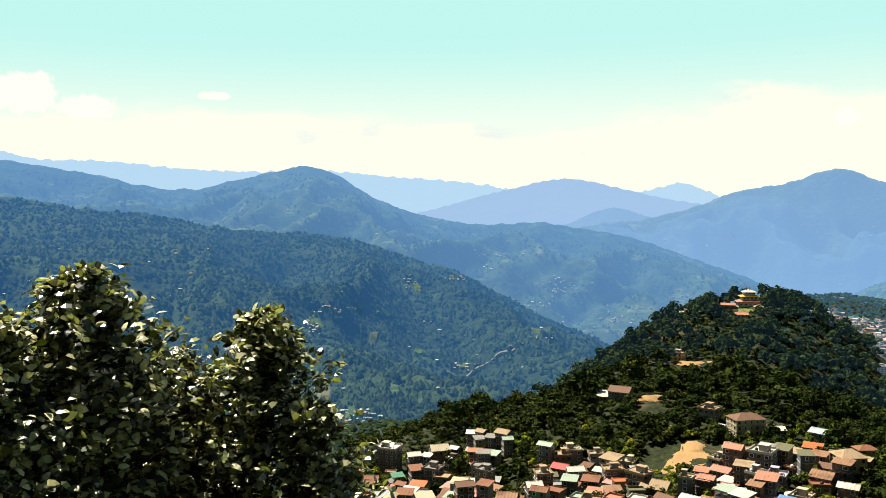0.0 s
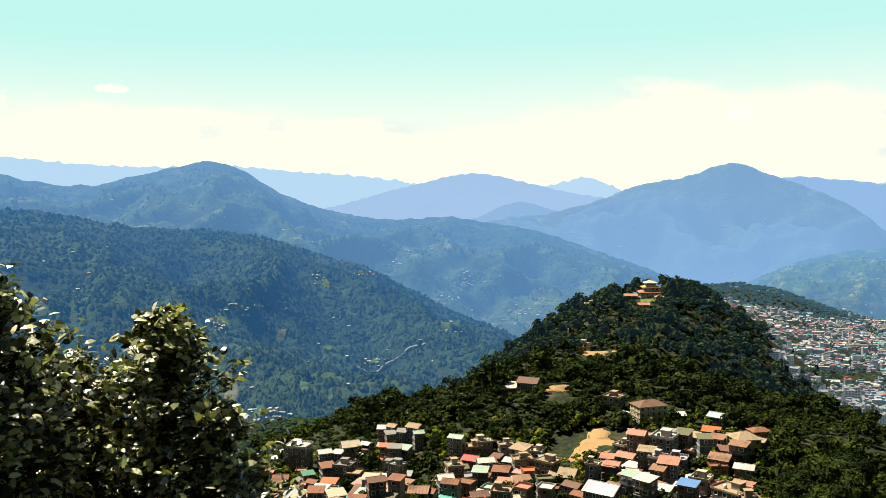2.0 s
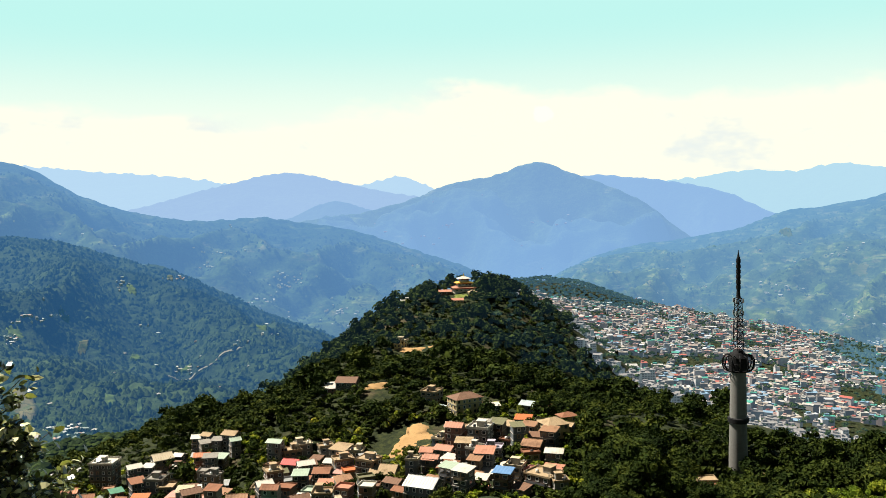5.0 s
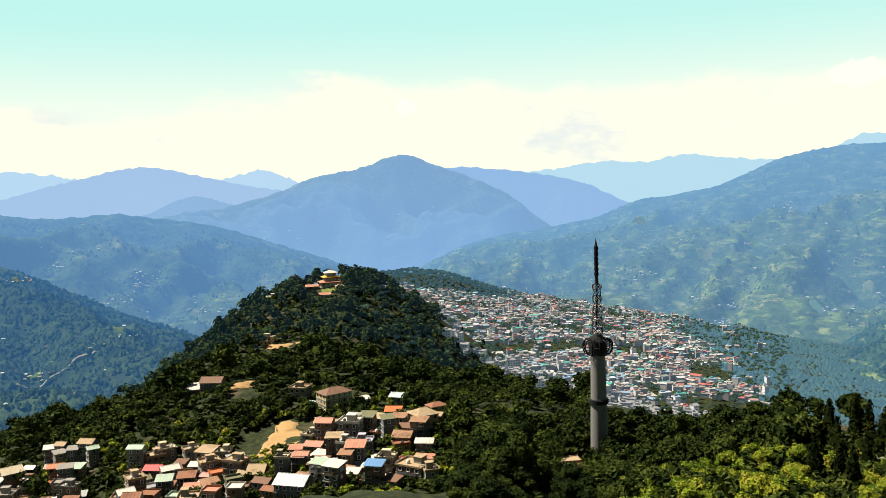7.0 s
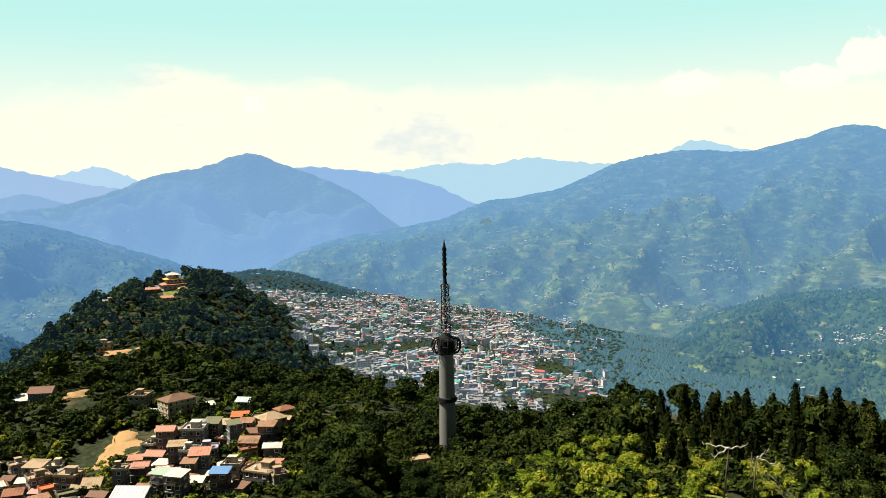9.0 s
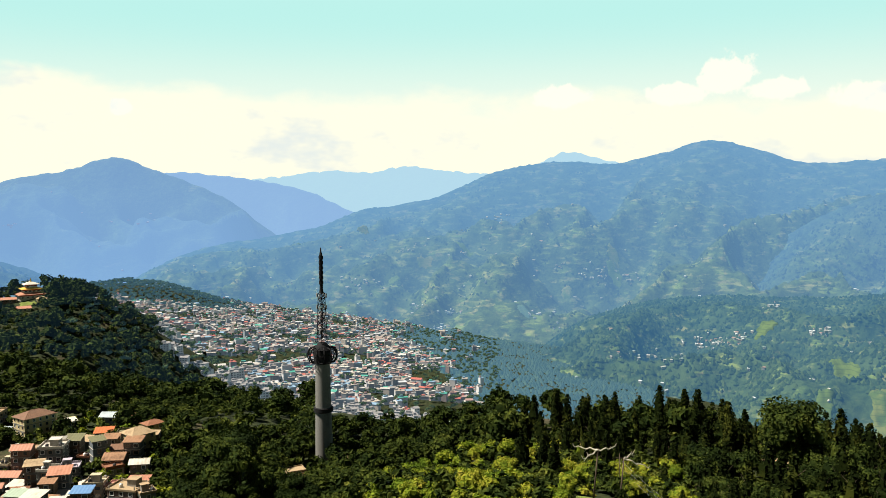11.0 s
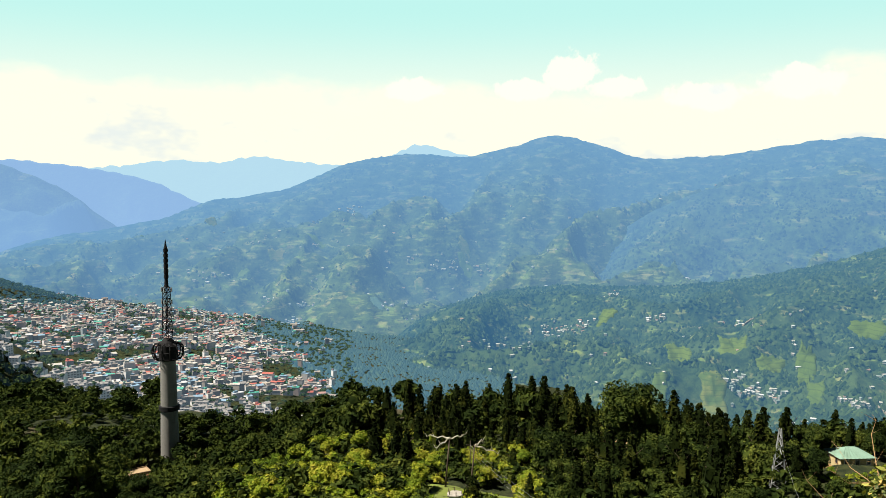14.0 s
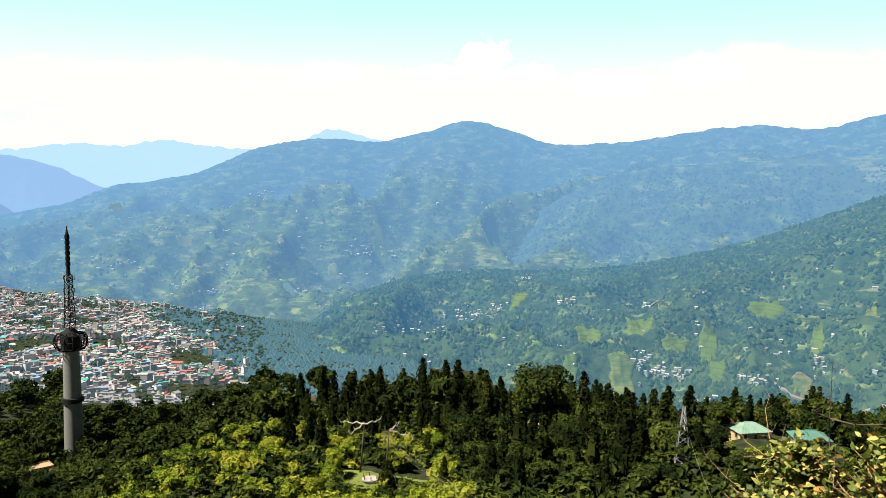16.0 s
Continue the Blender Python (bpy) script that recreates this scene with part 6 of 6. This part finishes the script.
def leafy_tree(az, r, top, half, shoots, seed, label, leaf=0.165, mat=None, lean=0.0, skirt=1.0, name="leafy_tree", bare=0):
    """A young broadleaf tree with an upright leader and upturned leafy shoots."""
    rng_ = np.random.RandomState(seed)
    m = on_ground(az, r, 0.15)
    h = top - m.translation.z
    tree = thing(name, m, label, "tree")
    wood_s = Solid()
    stem = [Vector((lean * u + 0.05 * math.sin(5 * u + seed), 0.05 * math.cos(4 * u), h * 0.97 * u)) for u in np.linspace(0, 1, 9)]
    for k in range(8):
        wood_s.tube(stem[k], stem[k + 1], 0.085 * (1 - k / 9) + 0.008, 0.085 * (1 - (k + 1) / 9) + 0.008, n=7, caps=False)
    AT, WAY, SIZE, FACE = [], [], [], []
    for q in range(shoots):
        u = rng_.uniform(0.04, 1.0)
        k = min(7, int(u * 8))
        root = stem[k].lerp(stem[k + 1], u * 8 - k)
        reach = half * ((1 - u) ** 0.62 * skirt * 1.12 + 0.02) * rng_.uniform(0.5, 1.1)
        a = rng_.uniform(0, 2 * np.pi)
        out = Vector((math.cos(a), math.sin(a), 0))
        tip = root + out * reach + Vector((0, 0, reach * rng_.uniform(0.15, 0.55) + 0.12))
        mid = root.lerp(tip, 0.55) - Vector((0, 0, 0.06 * reach))
        if u < 0.98:
            wood_s.tube(root, mid, 0.018, 0.012, n=4, caps=False)
            wood_s.tube(mid, tip, 0.012, 0.005, n=4, caps=False)
        if bare and rng_.uniform() < bare:
            continue
        n = rng_.randint(20, 32)
        t = 0.15 + 0.9 * rng_.uniform(size=n) ** 0.6
        b, c = np.array(mid), np.array(tip)
        at = np.array(root) + (c - np.array(root)) * t[:, None] + rng_.normal(scale=0.06, size=(n, 3))
        fan = rng_.normal(size=(n, 3)) * np.array([1, 1, 0.55]) + np.array(out) * 0.5 + np.array([0, 0, 0.25])
        AT.append(at), WAY.append(fan), SIZE.append(leaf * rng_.uniform(0.6, 1.25, n)), FACE.append(np.tile(np.array(out) * 0.75 + np.array([0, 0, 0.85]), (n, 1)))
    part("trunk", wood_s.mesh("trunk", [BARK if not bare else TWIG], True), tree)
    v, f = joined(leaf_proto(), leaf_matrices(np.concatenate(AT), np.concatenate(WAY), np.concatenate(SIZE), rng_, np.concatenate(FACE)))
    crown = part("foliage", mesh_of("foliage", v, f, [mat or LEAF_GLINTS]), tree)
    crown["kind"] = "stuff"
    return tree


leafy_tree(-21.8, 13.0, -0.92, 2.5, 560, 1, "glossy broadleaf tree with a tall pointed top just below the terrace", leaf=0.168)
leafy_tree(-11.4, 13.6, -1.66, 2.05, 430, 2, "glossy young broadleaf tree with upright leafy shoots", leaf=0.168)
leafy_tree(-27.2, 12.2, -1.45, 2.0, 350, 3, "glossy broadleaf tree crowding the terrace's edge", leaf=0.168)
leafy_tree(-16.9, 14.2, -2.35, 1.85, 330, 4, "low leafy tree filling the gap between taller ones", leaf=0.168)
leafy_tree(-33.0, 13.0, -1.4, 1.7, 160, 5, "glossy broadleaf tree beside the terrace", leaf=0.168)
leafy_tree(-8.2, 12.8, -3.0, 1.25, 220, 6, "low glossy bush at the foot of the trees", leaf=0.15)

leafy_tree(83.0, 11.6, -3.45, 1.15, 200, 7, "shrub with yellowing leaves and bare orange twigs below the terrace", leaf=0.115, mat=LEAF_YELLOW, name="shrub", bare=0.3)
leafy_tree(88.0, 11.0, -3.15, 1.3, 240, 8, "yellow-green shrub with thin bare twigs", leaf=0.115, mat=LEAF_YELLOW, name="shrub", bare=0.35)
leafy_tree(93.5, 11.0, -2.9, 1.2, 120, 9, "yellow-green shrub with thin bare twigs", leaf=0.115, mat=LEAF_YELLOW, name="shrub", bare=0.35)


def bare_tree(az, r, top, label, mat, seed, spread=0.5, thick=0.10, limbs=14, name="bare_tree"):
    rng_ = random.Random(seed)
    m = on_ground(az, r, 0.3)
    h = top - m.translation.z
    tree = thing(name, m, label, "tree")
    s = Solid()
    pts = [Vector((rng_.uniform(-0.04, 0.04) * h * k / 6, rng_.uniform(-0.04, 0.04) * h * k / 6, h * k / 6)) for k in range(7)]
    for k in range(6):
        s.tube(pts[k], pts[k + 1], thick * (1 - k / 6.5), thick * (1 - (k + 1) / 6.5), n=7, caps=False)
    part("trunk", s.mesh("trunk", [mat], True), tree)
    for _ in range(limbs):
        k = rng_.randint(1, 5)
        a = rng_.uniform(0, 6.28)
        L = spread * h * rng_.uniform(0.25, 0.6)
        p = pts[k]
        s = Solid()
        for q in range(3):
            e = p + Vector((math.cos(a) * L / 3, math.sin(a) * L / 3, L * rng_.uniform(-0.02, 0.28)))
            s.tube(p, e, thick * 0.4 * (1 - q / 3.6), thick * 0.4 * (1 - (q + 1) / 3.6), n=5, caps=False)
            for _ in range(2):
                s.tube(e, e + Vector((rng_.uniform(-1, 1), rng_.uniform(-1, 1), rng_.uniform(0, 1))) * L * 0.16, thick * 0.14, thick * 0.04, n=4, caps=False)
            p, a = e, a + rng_.uniform(-0.5, 0.5)
        part("limb", s.mesh("limb", [mat], True), tree)
    return tree


bare_tree(85.3, 45, -9.6, "thin dark leafless tree above the shrubs", BARK, 3, 0.42, 0.13)
bare_tree(82.2, 12.2, -3.4, "bare orange-brown twiggy sapling", TWIG, 6, 0.6, 0.02, 14)
bare_tree(87.2, 11.8, -3.2, "bare orange-brown twiggy sapling", TWIG, 7, 0.65, 0.02, 16)
bare_tree(85.0, 11.2, -3.3, "bare orange-brown twiggy sapling", TWIG, 9, 0.6, 0.018, 14)


def snag(az, r, top, arms, label):
    """A dead tree: a leaning trunk and long pale limbs held out almost level."""
    m = on_ground(az, r, 0.3, -az)
    h = top - m.translation.z
    t = thing("dead_tree", m, label, "tree")
    part("trunk", Solid().tube((-1.2, 0, 0), (0, 0, h), 0.28, 0.16, n=8).mesh("trunk", [BARK], True), t)
    for dx, dy, dz in arms:
        s = Solid()
        p = Vector((0, 0, h - 0.4))
        for q in range(6):
            e = Vector((dx * (q + 1) / 6, dy * (q + 1) / 6, h - 0.4 + dz * (q + 1) / 6 + 0.35 * math.sin(2.1 * q + dx)))
            s.tube(p, e, 0.24 - 0.03 * q, 0.21 - 0.03 * q, n=6, caps=False)
            if q > 1:
                s.tube(e, e + Vector((0.5 * dx / abs(dx), 0.3, 0.9 if q % 2 else -0.8)), 0.09, 0.03, n=4, caps=False)
            p = e
        part("limb", s.mesh("limb", [DEADWOOD], True), t, "bleached bare limb")


snag(55.6, 238, -74.0, ((-6.5, 1, 0.4), (4.5, 0.5, 0.8), (-4.0, -2, -2.2)), "dead tree with long pale level limbs beside the lawn")
snag(57.3, 236, -75.5, ((6.5, 1, -2.2), (2.5, 1, 1.6)), "dead tree with pale broken limbs above the lawn")


# ---- pylon, poles and wires ----
def build_pylon(az, r, h, label):
    m = on_ground(az, r, 0.3, 20)
    py = thing("pylon", m, label, "pylon")
    width = lambda u: 1.8 * (1 - u) ** 1.1 + 0.25
    corner = [(1, 1), (-1, 1), (-1, -1), (1, -1)]
    for c in corner:
        s = Solid()
        for k in range(6):
            u, v = k / 6, (k + 1) / 6
            s.tube((c[0] * width(u), c[1] * width(u), h * u), (c[0] * width(v), c[1] * width(v), h * v), 0.10, n=5)
        part("leg", s.mesh("leg", [GALVANISED]), py)
    for k in range(8):
        u, v = k / 8, (k + 1) / 8
        s = Solid()
        for i in range(4):
            a, b = corner[i], corner[(i + 1) % 4]
            s.tube((a[0] * width(u), a[1] * width(u), h * u), (b[0] * width(v), b[1] * width(v), h * v), 0.06, n=4)
            s.tube((b[0] * width(u), b[1] * width(u), h * u), (a[0] * width(v), a[1] * width(v), h * v), 0.06, n=4)
        part("bracing", s.mesh("bracing", [GALVANISED]), py)
    for k, u in enumerate((0.66, 0.78, 0.9)):
        s = Solid()
        L = 4.2 - 0.6 * k
        s.tube((-L, 0, h * u), (L, 0, h * u), 0.09, n=5).tube((-L, 0, h * u), (0, 0, h * u + 0.8), 0.06, n=4).tube((L, 0, h * u), (0, 0, h * u + 0.8), 0.06, n=4)
        part("cross_arm", s.mesh("cross_arm", [GALVANISED]), py)
    return m.translation + Vector((0, 0, h * 0.8))


pylon_top = build_pylon(76.9, 226, 15.5, "pale galvanised steel lattice pylon among trees")


def wire(a, b, sag, label):
    s = Solid()
    pts = [Vector(a).lerp(Vector(b), t) - Vector((0, 0, 4 * sag * t * (1 - t))) for t in np.linspace(0, 1, 25)]
    for p, q in zip(pts[:-1], pts[1:]):
        s.tube(p, q, 0.012, n=4, caps=False)
    tagged(new("power_line", s.mesh("power_line", [WIRE])), label, "cable", "power lines")


def pole(az, r, h):
    m = on_ground(az, r, 0.3, -az)
    p = thing("power_pole", m, "slim dark power pole with short cross-arms", "pole", "power poles")
    part("post", Solid().tube((0, 0, 0), (0, 0, h), 0.13, 0.08, n=8).mesh("post", [BARK], True), p)
    for z in (0.9, 0.8):
        part("cross_arm", Solid().box(0, 0, h * z, 2.2, 0.1, 0.12).mesh("cross_arm", [BARK]), p)
    return m.translation + Vector((0, 0, h * 0.9))


top_a = pole(57.0, 250, 14.0)
top_b = pole(84.0, 62, 2.5)
for k in range(3):
    wire(top_a - Vector((0, 0, 1.2 * k)), top_b - Vector((0, 0, 0.55 * k)), 3.5, "thin grey power line sagging over the woods")
wire(top_b, pylon_top, 3.0, "thin grey power line running to the pylon")

# round concrete seat ring on the lawn
m = on_ground(56.0, 233, -0.35)
ring = thing("round_platform", m, "low round concrete platform on the lawn", "platform")
part("slab", Solid().lathe([(0.0, 0.45), (2.1, 0.45), (2.3, 0.4), (2.3, -0.8)][::-1], 28).mesh("slab", [SLAB]), ring)
for k in range(5):
    a = radians(40 + 60 * k)
    part("post", Solid().tube((2.0 * math.cos(a), 2.0 * math.sin(a), 0.4), (2.0 * math.cos(a), 2.0 * math.sin(a), 1.5), 0.12, n=8).mesh("post", [BARK]), ring)


# ---- water tanks on the flat roofs ----
def tank_mesh():
    return Solid().lathe([(0.0, 0.0), (0.62, 0.0), (0.64, 0.4), (0.62, 0.45), (0.64, 0.5), (0.64, 0.95), (0.60, 1.1), (0.28, 1.28), (0.28, 1.36), (0.0, 1.36)], 16)


TANK_BODY = tank_mesh().mesh("water_tank", [TANK], True)
for house in [o for o in scene.objects if o.name.startswith("house") and o.get("label", "").find("flat") > 0][:34]:
    shell = [c for c in house.children if c.name.startswith("shell")][0]
    size = [max(v.co[i] for v in shell.data.vertices) for i in range(3)]
    for _ in range(rng.choice((1, 1, 2))):
        t = new("water_tank", TANK_BODY)
        t.matrix_basis = house.matrix_basis @ pose(rng.uniform(-0.7, 0.7) * size[0], -size[1] * rng.uniform(0.35, 0.75), size[2] + 0.25)
        tagged(t, "round plastic water tank on a flat roof", "water tank", "roof tanks")
